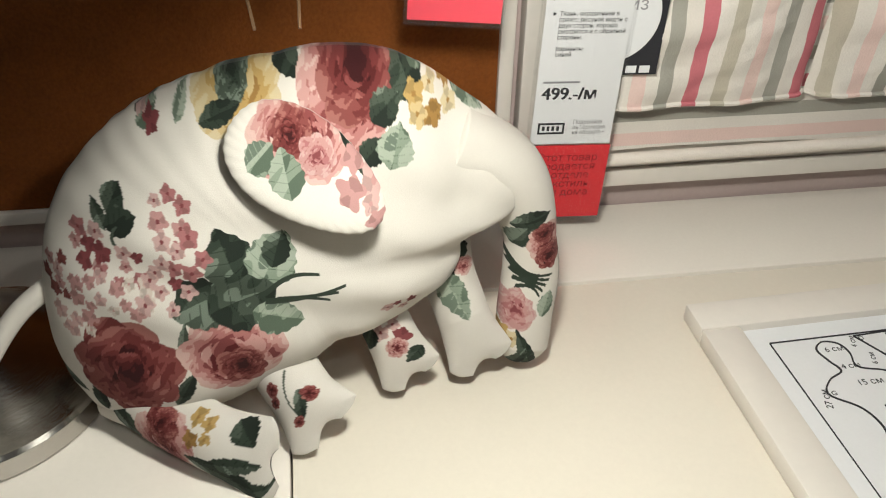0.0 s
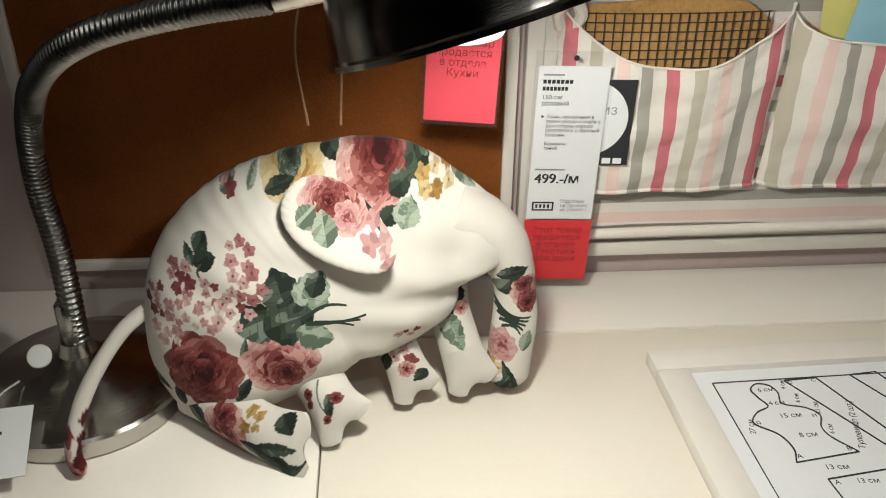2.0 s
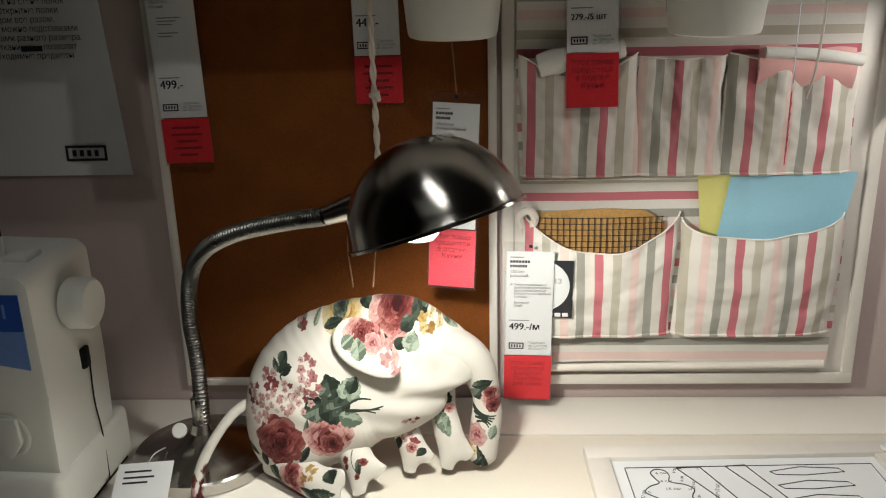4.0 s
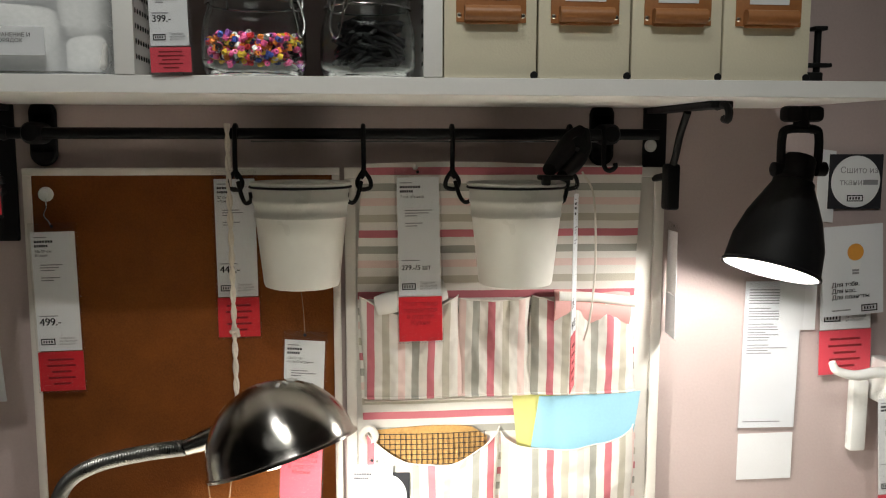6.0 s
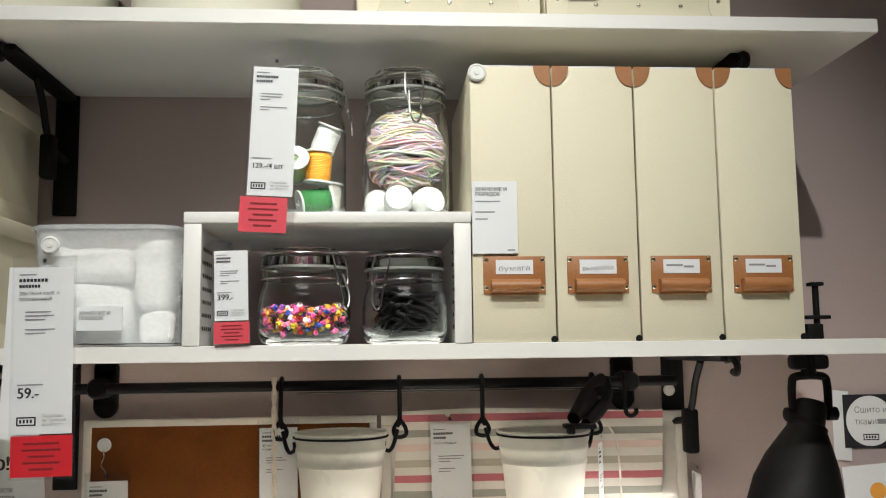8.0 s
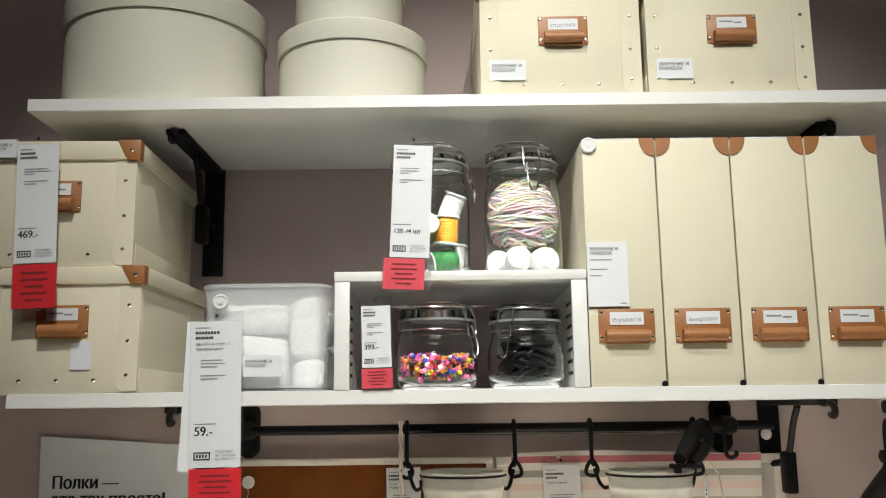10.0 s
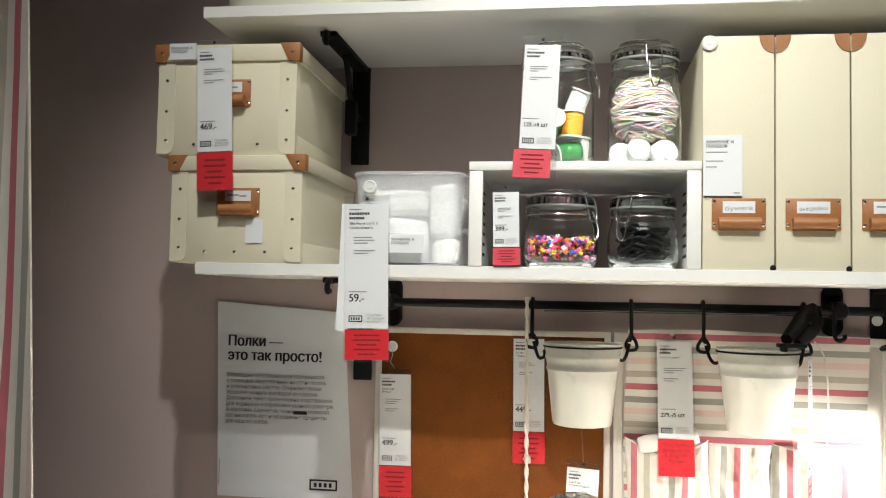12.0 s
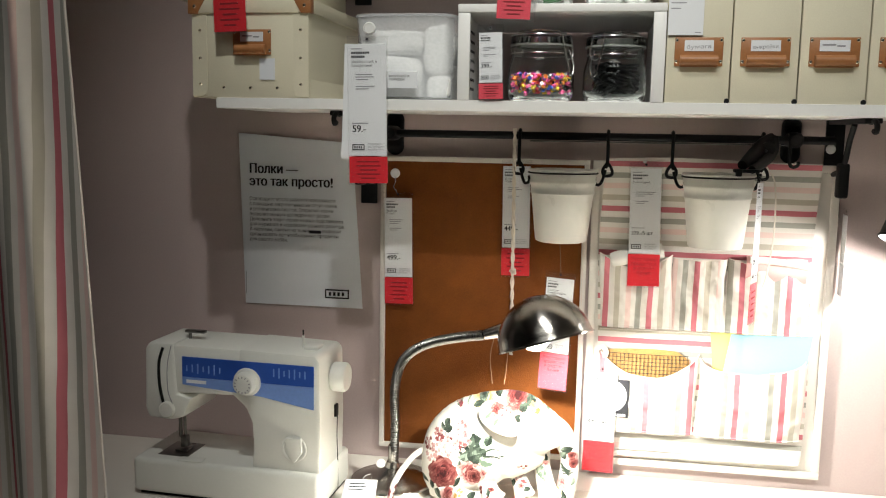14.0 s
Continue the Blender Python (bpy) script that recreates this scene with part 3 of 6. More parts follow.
h0 = rail_hook(pose(0.271, -0.045, 1.405))
copy_thing(h0, pose(0.545, -0.045, 1.405))
copy_thing(h0, pose(0.431, -0.045, 1.405) @ Matrix.Diagonal((-1, 1, 1, 1)))
copy_thing(h0, pose(0.700, -0.045, 1.405) @ Matrix.Diagonal((-1, 1, 1, 1)))
thing("rail_hook", tube([(0.744, -0.036, 1.401), (0.744, -0.045, 1.416), (0.744, -0.055, 1.40), (0.744, -0.056, 1.366), (0.750, -0.058, 1.358), (0.757, -0.062, 1.362), (0.757, -0.062, 1.368)], 0.0031, 8, 30), BLACK, "small black steel hook with a curled tip on the rail", "hook", group="rail hooks")


def pot(m):
    ob = empty("hanging_pot", m, "cream-white enamelled metal pot hanging from the rail", "pot", "hanging pots")
    part("body", lathe([(0, 0), (0.040, 0), (0.0455, 0.002), (0.047, 0.006), (0.0555, 0.086), (0.0572, 0.088), (0.0572, 0.092), (0.0562, 0.094), (0.0578, 0.104), (0.0592, 0.106), (0.0592, 0.110), (0.0582, 0.112),
                        (0.0605, 0.128), (0.0590, 0.128), (0.0545, 0.086), (0.046, 0.008), (0.040, 0.003), (0, 0.003)], 64), ENAMEL, ob)
    part("rim", moved(lathe([(0.0605 + 0.0022 * math.cos(a), 0.1285 + 0.0022 * math.sin(a)) for a in [k * math.pi / 5 for k in range(11)]], 64), Matrix()), ENAMEL, ob)
    part("carrying_ring", lathe([(0.0618 + 0.0014 * math.cos(a), 0.1245 + 0.0014 * math.sin(a)) for a in [k * math.pi / 4 for k in range(9)]], 48), BLACK, ob, "black wire ring under the rim")
    return ob


p0 = pot(pose(0.353, -0.083, 1.2155))
copy_thing(p0, pose(0.622, -0.088, 1.2145))
clip = empty("spring_clamp", pose(0.70, -0.065, 1.402), "black plastic clamp leaning from the rail to the pot rim", "clamp")
for name, dx, dz, r0 in (("grip", 0.0, 0.0, 0.0105), ("lower_grip", 0.016, -0.012, 0.0085)):
    part(name, tube([(0.012 + dx * 0.3, 0.006, 0.008), (-0.004 + dx, -0.008, -0.004 + dz), (-0.024 + dx, -0.040, -0.022 + dz), (-0.048 + dx, -0.076, -0.040 + dz * 0.6)], lambda q, r0=r0: r0 * (0.75 + 0.45 * math.sin(3.0 * q)), 12, 22), BLACK, clip)
part("jaw", merge(box(-0.062, -0.022, -0.094, -0.070, -0.052, -0.046, 0.002), box(-0.060, -0.050, -0.096, -0.086, -0.058, -0.046, 0.002)), BLACK, clip)
part("pivot", moved(lathe([(0, 0), (0.012, 0), (0.012, 0.016), (0, 0.016)], 18), pose(0.0, -0.016, -0.012, 90)), BLACK, clip)
part("screw", moved(lathe([(0, 0), (0.003, 0), (0.003, 0.003), (0, 0.003)], 12), pose(-0.004, -0.034, -0.016, 90)), WIRE, clip)

# ---- price tags round the boards ----
price_tag(pose(0.0375, -0.028, 1.281, 0, -1.0, 0), 0.054, 0.154, 0.053, "499.-", "price card in a clear sleeve on the cork board", kind_words="58x39 см\nбелый")
button_pin((0.029, -0.0168, 1.328), 0.0095)
thing("tag_hook", tube([(0.029, -0.020, 1.322), (0.031, -0.026, 1.312), (0.028, -0.028, 1.302), (0.034, -0.029, 1.294), (0.036, -0.028, 1.288)], 0.0009, 6, 20), WIRE, "thin bent wire holding a price card on a pin", "wire hook")
price_tag(pose(0.264, -0.0175, 1.347, 0, -0.6, 0), 0.052, 0.155, 0.054, "449.-", "price card in a clear sleeve behind the white cord", kind_words="57 см\nчёрный")
price_tag(pose(0.5015, -0.034, 1.349, -4.5, -0.8, 0), 0.055, 0.155, 0.060, "279.-/5 шт", "price card in a clear sleeve pinned over the fabric organiser", RED_KITCHEN, kind_words="7 см чёрный")
button_pin((0.499, -0.0215, 1.3615), 0.0035)
price_tag(pose(0.356, -0.100, 1.150, 2, 3.0, -6), 0.050, 0.140, 0.070, "279.-", "price card in a clear sleeve hanging below a pot", RED_KITCHEN, PINKC, kind_words="13x13 см\nбелый/чёрный")
thing("tag_string", tube([(0.352, -0.100, 1.2155), (0.354, -0.094, 1.19), (0.356, -0.100, 1.160)], 0.0007, 6, 10), TWINE, "thin string holding a price card below the pot", "string")
price_tag(pose(0.678, -0.172, 1.335, 0, 2.5, 70), 0.050, 0.165, 0.068, "279.-", "price card in a clear sleeve turned edge-on beside a pot", "", PINKC, kind_words="13x13 см")
thing("tag_string", tube([(0.690, -0.150, 1.36), (0.705, -0.150, 1.33), (0.706, -0.160, 1.25), (0.697, -0.175, 1.19), (0.690, -0.176, 1.16)], 0.0013, 6, 24), CORD, "white looped string beside a pot", "string")
price_tag(pose(0.850, -0.030, 1.275, 0, 1, 84), 0.050, 0.085, 0.060, "399.-", "price card in a clear sleeve turned edge-on at the board edge", "", PAPERW)
price_tag(pose(0.4385, -0.050, 0.967, 3, 1.0, -2), 0.0555, 0.136, 0.062, "499.-/м", "fabric price card in a clear sleeve hanging from the organiser", RED_TEXTILE, kind_words="150 см\nрозовый",
          detail="Ткань, окрашенная в\nпряже; рисунок виден с\nдвух сторон; хорошо\nсмотрится и с обратной\nстороны.\n\nВарианты:\nсиний")
cs = empty("round_print_sign", pose(0.453, -0.045, 0.918, 3, 0.5, -3), "black square card with a white disc tucked behind a price tag", "sign", "round print signs")
part("card", box(-0.036, 0.036, -0.0003, 0.0003, -0.037, 0.037, 0), INK, cs)
part("disc", disc(0.032, -0.0009, -0.0003, 0, 0.004, 0.0001, 48), PAPER, cs)
words("lettering", "из", 0.012, pose(0.010, -0.001, 0.008), GREYINK, cs)
part("plaque", bars([(0.004, 0.013, -0.033), (0.015, 0.022, -0.033), (0.024, 0.031, -0.033)], -0.0006, 0.005), PAPER, cs)

# ---- white cord with a knot, twine loop of the toy ----
cd = empty("rope", pose(0.262, -0.052, 1.405), "white twisted cotton cord with a knot hanging from the rail", "rope")
for ph in (0, math.pi):
    part("strand", tube([(0.0020 * math.cos(k * 0.95 + ph) + 0.004 * k / 60, -0.004 + 0.0020 * math.sin(k * 0.95 + ph), 0.012 - 0.0072 * k) for k in range(60)], 0.0021, 7), CORD, cd)
part("knot", tube([(0.003 + 0.0045 * math.cos(k * 0.7), -0.005 + 0.004 * math.sin(k * 0.7), -0.257 + 0.0011 * (k % 9)) for k in range(26)], 0.0026, 7), CORD, cd)
thing("twine_loop", tube([(0.240, -0.13, 0.955), (0.232, -0.10, 1.0), (0.240, -0.075, 1.04), (0.255, -0.065, 1.06), (0.262, -0.075, 1.03), (0.263, -0.10, 0.99), (0.262, -0.13, 0.955)], 0.0009, 6, 40), TWINE, "thin brown twine loop above the toy elephant", "twine")

# ---- large notice on the wall ----
nt_ = empty("wall_notice", pose(-0.168, -0.003, 1.225), "large white paper notice with black printing on the wall", "notice")


def notice_point(u, v):
    return (-0.128 + 0.012 * (1 - v) * 0.9 + (0.235 + 0.012 * (1 - v)) * u, -0.0012 - 0.0012 * (u * (1 - v)) ** 2, -0.170 + (0.345 - 0.018 * u * 0.9) * v + 0.0)


part("paper", sheet(notice_point, 16, 20, 0.0006), PAPERW, nt_)
words("heading", "Полки —\nэто так просто!", 0.0265, pose(-0.106, -0.0028, 0.096), INK, nt_, width=0.172, bold=0.026, space=0.95)
words("body_text", "Освободите место рабочей поверхности\nс помощью закрепленных на стене полок\nи рейлинговых систем. Открытые полки\nпозволят окинуть взглядом все разом.\nДополнить такие полки можно подставками\nдля журналов и коробками разного размера.\nА карманы, сшитые из ткани         , позволят\nорганизовать все необходимые предметы\nдля вашего хобби.", 0.0102, pose(-0.106, -0.0032, 0.041), INK, nt_, width=0.198)
part("word_bar", bars([(0.019, 0.044, -0.0190)], -0.0032, 0.0062), INK, nt_)
part("plaque", badge_bars(0.052, -0.152, 0.050, 0.019, -0.0036), INK, nt_)
part("small_print", box(-0.1155, -0.1145, -0.0026, -0.0022, -0.15, -0.105, 0), GREYINK, nt_)

# ---- things on the lower shelf ----
S = 1.459


def rivet_bm(x, y, z, r=0.0028):
    return moved(lathe([(0, 0.0016), (r * 0.6, 0.0013), (r, 0)], 12), Matrix.Translation((x, y, z)) @ pose(0, 0, 0, 90))


def label_plate(parent, x, z, y, w=0.070, h=0.042, scribble=""):
    """Tan leather label holder with rivets and a rolled pull."""
    pl = part("label_plate", box(x - w / 2, x + w / 2, y - 0.0022, y - 0.0002, z - h / 2, z + h / 2, 0.0008), LEATHER, parent, "tan leather label holder")
    part("label", box(x - w * 0.30, x + w * 0.30, y - 0.0029, y - 0.0022, z + h * 0.02, z + h * 0.40, 0), PAPER, pl, "white paper label")
    if scribble:
        words("handwriting", scribble, 0.0075, pose(x - w * 0.26, y - 0.0031, z + h * 0.10) @ pose(0, 0, 0, 0, -2, 0), GREYINK, pl, width=w * 0.5)
    else:
        part("handwriting", bars([(x - w * 0.25, x + w * 0.02, z + h * 0.24), (x + w * 0.04, x + w * 0.2, z + h * 0.2)], y - 0.0031, 0.0022), GREYINK, pl)
    part("pull", moved(tube([(x - w * 0.39, y - 0.008, z - h * 0.30), (x + w * 0.39, y - 0.008, z - h * 0.30)], 0.0075, 16), Matrix()), LEATHER, pl)
    part("pull_edge", box(x - w * 0.39, x + w * 0.39, y - 0.006, y - 0.001, z - h * 0.54, z - h * 0.12, 0.002), LEATHER, pl)
    for sx in (-1, 1):
        for zz in (0.40, -0.34):
            part("rivet", rivet_bm(x + sx * w * 0.455, y - 0.0022, z + zz * h), RIVET, pl)
    return pl


def magazine_file(x, w, scribble, pin=False):
    ob = empty("magazine_file", pose(x, -0.298, S), "cream cardboard magazine file with a tan leather label holder", "magazine file", "magazine files")
    h = 0.316
    part("body", box(0.0006, w - 0.0006, 0, 0.25, 0.0, h, 0.0016), CREAM, ob)
    part("top_edge", box(0.002, w - 0.002, 0.0015, 0.0030, h, h + 0.0016, 0.0003), PAPERW, ob, "grey paper edge")
    for side in ((0,) if not pin else ()) + (1,):
        cx = 0.0012 if side == 0 else w - 0.0012
        pts = [(cx, h + 0.0008)] + [(cx + (1 if side == 0 else -1) * 0.019 * math.cos(a), h + 0.0008 - 0.024 * math.sin(a)) for a in [k * math.pi / 20 for k in range(11)]]
        part("corner_patch", prism(pts, -0.0014, 0.0006), LEATHER, ob, "tan leather corner")
    part("foot", disc(0.004, -0.001, 0.004, w - 0.003, 0.003, 0.0005, 12), BLACK, ob)
    label_plate(ob, 0.0475, 0.075, -0.0002, scribble=scribble)
    return ob


for x, w, s in ((0.5075, 0.0945, "бумага"), (0.6025, 0.0955, "выкройки"), (0.6985, 0.0955, ""), (0.7945, 0.0945, "")):
    magazine_file(x, w, s, x < 0.51)
button_pin((0.5165, -0.2985, 1.7665), 0.0105)
fl = empty("shelf_label", pose(0.534, -0.301, 1.599), "white paper shelf label with small print on a magazine file", "label", "shelf labels")
part("paper", box(-0.0255, 0.0255, -0.0004, 0.0004, -0.041, 0.041, 0), PAPER, fl)
words("lettering", "ХРАНЕНИЕ И\nПОРЯДОК", 0.0056, pose(-0.022, -0.0006, 0.030), INK, fl, bold=0.01)
part("small_print", bars([(-0.022, 0.006, 0.018), (-0.022, 0.0, 0.006), (-0.022, -0.008, -0.002), (0.014, 0.022, -0.037)], -0.0006, 0.0013), GREYINK, fl)

# shelf insert
ins = empty("shelf_insert", pose(0.349, -0.1525, S), "white metal shelf insert standing on the shelf", "shelf insert")
part("top", box(-0.158, 0.158, -0.150, 0.135, 0.134, 0.1465, 0.0015), LAMINATE, ins)
for x in (-0.1575, 0.1385):
    sd = part("side", box(x, x + 0.019, -0.149, -0.140, 0, 0.1335, 0.001), LAMINATE, ins)
    part("panel", box(x + 0.006, x + 0.013, -0.140, 0.132, 0, 0.1335, 0.001), LAMINATE, ins)
    xx = x + 0.0135 if x < 0 else x + 0.0055
    for k in range(7):
        for j in range(6):
            part("hole", moved(lathe([(0, 0), (0.0026, 0), (0.0026, 0.0006), (0, 0.0006)], 8), Matrix.Translation((xx - 0.0003, -0.115 + 0.011 * j, 0.02 + 0.015 * k)) @ pose(0, 0, 0, 0, 90)), BLACK, sd)


def wire_jar(m, r, h, label, neck=0.72):
    """Clip-top preserving jar: glass body, glass lid, rubber ring and wire bail."""
    ob = empty("clip_top_jar", m, label, "jar", "clip-top jars")
    t, nh, nk = 0.0026, h * (neck + 0.07), h * neck
    nr = r * 0.885
    outer = [(0, 0.0), (r * 0.72, 0), (r * 0.90, 0.003), (r * 0.98, 0.010), (r, 0.020), (r, nk - 0.028), (r * 0.985, nk - 0.018), (r * 0.95, nk - 0.009), (nr, nk), (nr, nh + 0.010)]
    inner = [(nr - t, nh + 0.010), (nr - t, nk), (r * 0.95 - t, nk - 0.009), (r * 0.985 - t, nk - 0.018), (r - t, nk - 0.028), (r - t, 0.020), (r * 0.96 - t, 0.011), (r * 0.80, 0.0055), (0, 0.0045)]
    part("glass_body", lathe(outer + inner, 56), GLASS, ob).visible_shadow = False
    part("rubber_ring", lathe([(nr - 0.004, nh + 0.0102), (nr + 0.003, nh + 0.0102), (nr + 0.003, nh + 0.0128), (nr - 0.004, nh + 0.0128), (nr - 0.004, nh + 0.0102)], 48), RUBBER, ob)
    lid = part("glass_lid", lathe([(0, nh + 0.022), (nr * 0.7, nh + 0.022), (nr * 0.95, nh + 0.0132), (nr + 0.002, nh + 0.0132), (nr + 0.003, nh + 0.020), (nr, nh + 0.026), (nr * 0.86, h - 0.006), (nr * 0.80, h), (nr * 0.7, h - 0.003), (0, h - 0.004)], 48), GLASS, ob)
    lid.visible_shadow = False
    for z, q in ((nh * 0.985, nr + 0.0015), (nh + 0.0265, nr + 0.002)):
        part("wire_band", lathe([(q + 0.0011 * math.cos(a), z + 0.0011 * math.sin(a)) for a in [k * math.pi / 4 for k in range(9)]], 48), WIRE, ob)
    part("latch", tube([(-0.010, -nr - 0.001, nh + 0.026), (-0.011, -nr - 0.006, nh + 0.01), (-0.008, -nr - 0.008, nh - 0.008), (0.008, -nr - 0.008, nh - 0.008), (0.011, -nr - 0.006, nh + 0.01), (0.010, -nr - 0.001, nh + 0.026)], 0.0011, 6, 40), WIRE, ob)
    part("bail", tube([(-0.006, -nr - 0.004, nh + 0.004), (-0.007, -nr - 0.012, nh - 0.02), (-0.003, -nr - 0.013, nh - 0.034), (0.003, -nr - 0.013, nh - 0.034), (0.007, -nr - 0.012, nh - 0.02), (0.006, -nr - 0.004, nh + 0.004)], 0.0012, 6, 40), WIRE, ob)
    part("hinge", tube([(-0.012, nr, nh - 0.003), (-0.012, nr + 0.006, nh + 0.012), (0.012, nr + 0.006, nh + 0.012), (0.012, nr, nh - 0.003)], 0.0012, 6, 24), WIRE, ob)
    return ob


T2 = S + 0.1467
wire_jar(pose(0.312, -0.215, T2, 0, 0, 95), 0.053, 0.183, "tall glass clip-top jar of sewing thread spools")
wire_jar(pose(0.437, -0.215, T2, 0, 0, 10), 0.053, 0.183, "tall glass clip-top jar holding pastel yarn")
wire_jar(pose(0.318, -0.245, S, 0, 0, 55), 0.053, 0.110, "low glass clip-top jar of coloured plastic beads", 0.62)
wire_jar(pose(0.434, -0.235, S, 0, 0, -35), 0.050, 0.108, "low glass clip-top jar of black elastic cord", 0.62)

bead_cols = (("pink", (0.75, 0.10, 0.28)), ("red", (0.62, 0.04, 0.04)), ("yellow", (0.80, 0.55, 0.05)), ("white", (0.8, 0.8, 0.78)), ("black", (0.02, 0.02, 0.025)), ("blue", (0.05, 0.10, 0.42)), ("orange", (0.80, 0.25, 0.04)), ("purple", (0.30, 0.10, 0.40)))
bead_m = [mat(n + "_bead_plastic", c, 0.4, 0, 0.05, 200, 30, 0.0) for n, c in bead_cols]
bm = bmesh.new()
br = random.Random(3)
for k in range(760):
    rr, a = 0.0465 * math.sqrt(br.random()), br.random() * 6.283
    top = 0.037 + 0.010 * noise.noise(Vector((rr * 40 * math.cos(a), rr * 40 * math.sin(a), 2)))
    z = 0.010 + (top - 0.006) * (br.random() ** 0.45)
    c = moved(lathe([(0.0011, -0.0027), (0.0028, -0.0027), (0.0028, 0.0027), (0.0011, 0.0027)], 7), Matrix.Translation((rr * math.cos(a), rr * math.sin(a), z)) @ Euler((br.random() * 6, br.random() * 6, 0)).to_matrix().to_4x4())
    mi = br.choice((0, 0, 0, 1, 2, 2, 3, 4, 4, 5, 6, 6, 7))
    for f in c.faces:
        f.material_index = mi
    tmp = bpy.data.meshes.new("tmp")
    c.to_mesh(tmp)
    c.free()
    bm.from_mesh(tmp)
    bpy.data.meshes.remove(tmp)
thing("plastic_beads", bm, bead_m, "heap of small coloured plastic beads inside a jar", "beads", pose(0.318, -0.245, S), kind="stuff")

el = random.Random(5)
pts = [(0.040 * math.sqrt(el.random()) * math.cos(a), 0.040 * math.sqrt(el.random()) * math.sin(a), 0.012 + 0.050 * el.random()) for a in [k * 2.1 for k in range(130)]]
thing("elastic_cord", tube(pts, 0.0026, 7, 1040), BLACK, "tangled black elastic cord inside a jar", "cord", pose(0.434, -0.235, S))


def spool(m, colour, name):
    ob = empty("thread_spool", m, name + " sewing thread on a white plastic spool inside a jar", "thread spool", "thread spools")
    part("thread", lathe([(0, -0.017), (0.0125, -0.017), (0.0145, -0.013)] + [(0.0145 + 0.0004 * (k % 2), -0.012 + 0.001 * k) for k in range(25)] + [(0.0125, 0.017), (0, 0.017)], 28), mat(name + "_thread", colour, 0.6, 0, 0.1, 500, 30, 0.3), ob)
    for z in (-0.0195, 0.017):
        part("flange", lathe([(0.004, z), (0.016, z), (0.0165, z + 0.0012), (0.016, z + 0.0025), (0.004, z + 0.0025), (0.004, z)], 28), PINW, ob)
    return ob


spool(pose(0.328, -0.236, T2 + 0.0215, 0, 78, 20), (0.04, 0.22, 0.06), "green")
spool(pose(0.333, -0.240, T2 + 0.062, 0, 4, 0), (0.80, 0.34, 0.03), "orange")
spool(pose(0.340, -0.215, T2 + 0.100, 12, 22, 0), (0.75, 0.75, 0.74), "white")
spool(pose(0.306, -0.238, T2 + 0.064, 70, 10, 0), (0.35, 0.50, 0.22), "pale green")
spool(pose(0.343, -0.200, T2 + 0.030, 0, 5, 0), (0.70, 0.66, 0.60), "cream")

yarn_m = [mat(n + "_yarn", c, 0.9, 0, 0.1, 700, 40, 0.4, 0.1) for n, c in (("pink", (0.64, 0.40, 0.42)), ("lilac", (0.50, 0.42, 0.56)), ("lemon", (0.66, 0.57, 0.38)), ("mint", (0.50, 0.56, 0.45)), ("white", (0.68, 0.58, 0.54)))]
yr = random.Random(11)
yarn = empty("yarn_ball", pose(0.437, -0.215, T2 + 0.085), "pastel multicoloured yarn wound loosely in a jar", "yarn")
for k in range(230):
    tilt = Euler((yr.uniform(-0.35, 0.35), yr.uniform(-0.4, 0.4), yr.uniform(0, 6))).to_matrix()
    q = yr.uniform(0.040, 0.0475)
    off = yr.uniform(-1.2, 1.2)
    ring = [tilt @ Vector((q * math.cos(a) * math.cos(off), q * math.sin(a) * math.cos(off), 1.1 * q * math.sin(off) + 0.003 * math.sin(3 * a + k))) for a in [j * 2 * math.pi / 28 for j in range(29)]]
    part("strand", tube(ring, 0.0016, 5), yarn_m[(k * 7 // 5) % 5], yarn)
for k in range(5):
    a = k * 1.26 - 1.9
    thing("cotton_reel", lathe([(0, -0.015), (0.014, -0.015), (0.017, -0.009), (0.0175, 0.006), (0.014, 0.015), (0, 0.015)], 24), WADDING, "white cotton reel at the bottom of a jar", "cotton reel", pose(0.437 + 0.030 * math.cos(a), -0.215 + 0.030 * math.sin(a), T2 + 0.021, 80, 20 * k, 30 * k), "cotton reels")

price_tag(pose(0.292, -0.318, 1.764, 0, 2.5, 0), 0.049, 0.144, 0.040, "129.-/4 шт", "price card in a clear sleeve standing before jars of thread", "", PINKC, lean=-0.006)
price_tag(pose(0.243, -0.305, 1.562, 0, -1.5, 0), 0.036, 0.076, 0.025, "399.-", "small price card leaning inside the white shelf insert", "", PINKC)

# clear box with wadding
cb = empty("clear_storage_box", pose(0.100, -0.155, S), "clear plastic storage box filled with rolled white wadding", "storage box")


def tub(u, v):
    a = u * 2 * math.pi
    n = 7
    c, s = math.cos(a), math.sin(a)
    q = 1 / (abs(c) ** n + abs(s) ** n) ** (1 / n)
    k = 0.90 + 0.10 * v
    return (0.084 * k * q * c, 0.135 * k * q * s, 0.004 + 0.128 * v)


part("tub", sheet(tub, 64, 8, 0.0014), CLEARBOX, cb).visible_shadow = False
part("base", box(-0.074, 0.074, -0.12, 0.12, 0.001, 0.003, 0.0005), CLEARBOX, cb)
part("rim", tube([tub(k / 64, 1.0) for k in range(65)], 0.0026, 8), CLEARBOX, cb)


def soft_pad(w, d, h, seed):
    """A folded pad of wadding: a rounded block with an uneven surface."""
    bm = box(-w / 2, w / 2, -d / 2, d / 2, 0, h, min(w, d, h) * 0.28, 4)
    bmesh.ops.subdivide_edges(bm, edges=[e for e in bm.edges if e.calc_length() > 0.02], cuts=4, use_grid_fill=True)
    for v in bm.verts:
        v.co += v.co.normalized() * 0.006 * noise.noise(v.co * 38 + Vector((seed, seed * 2, 0)))
    return bm


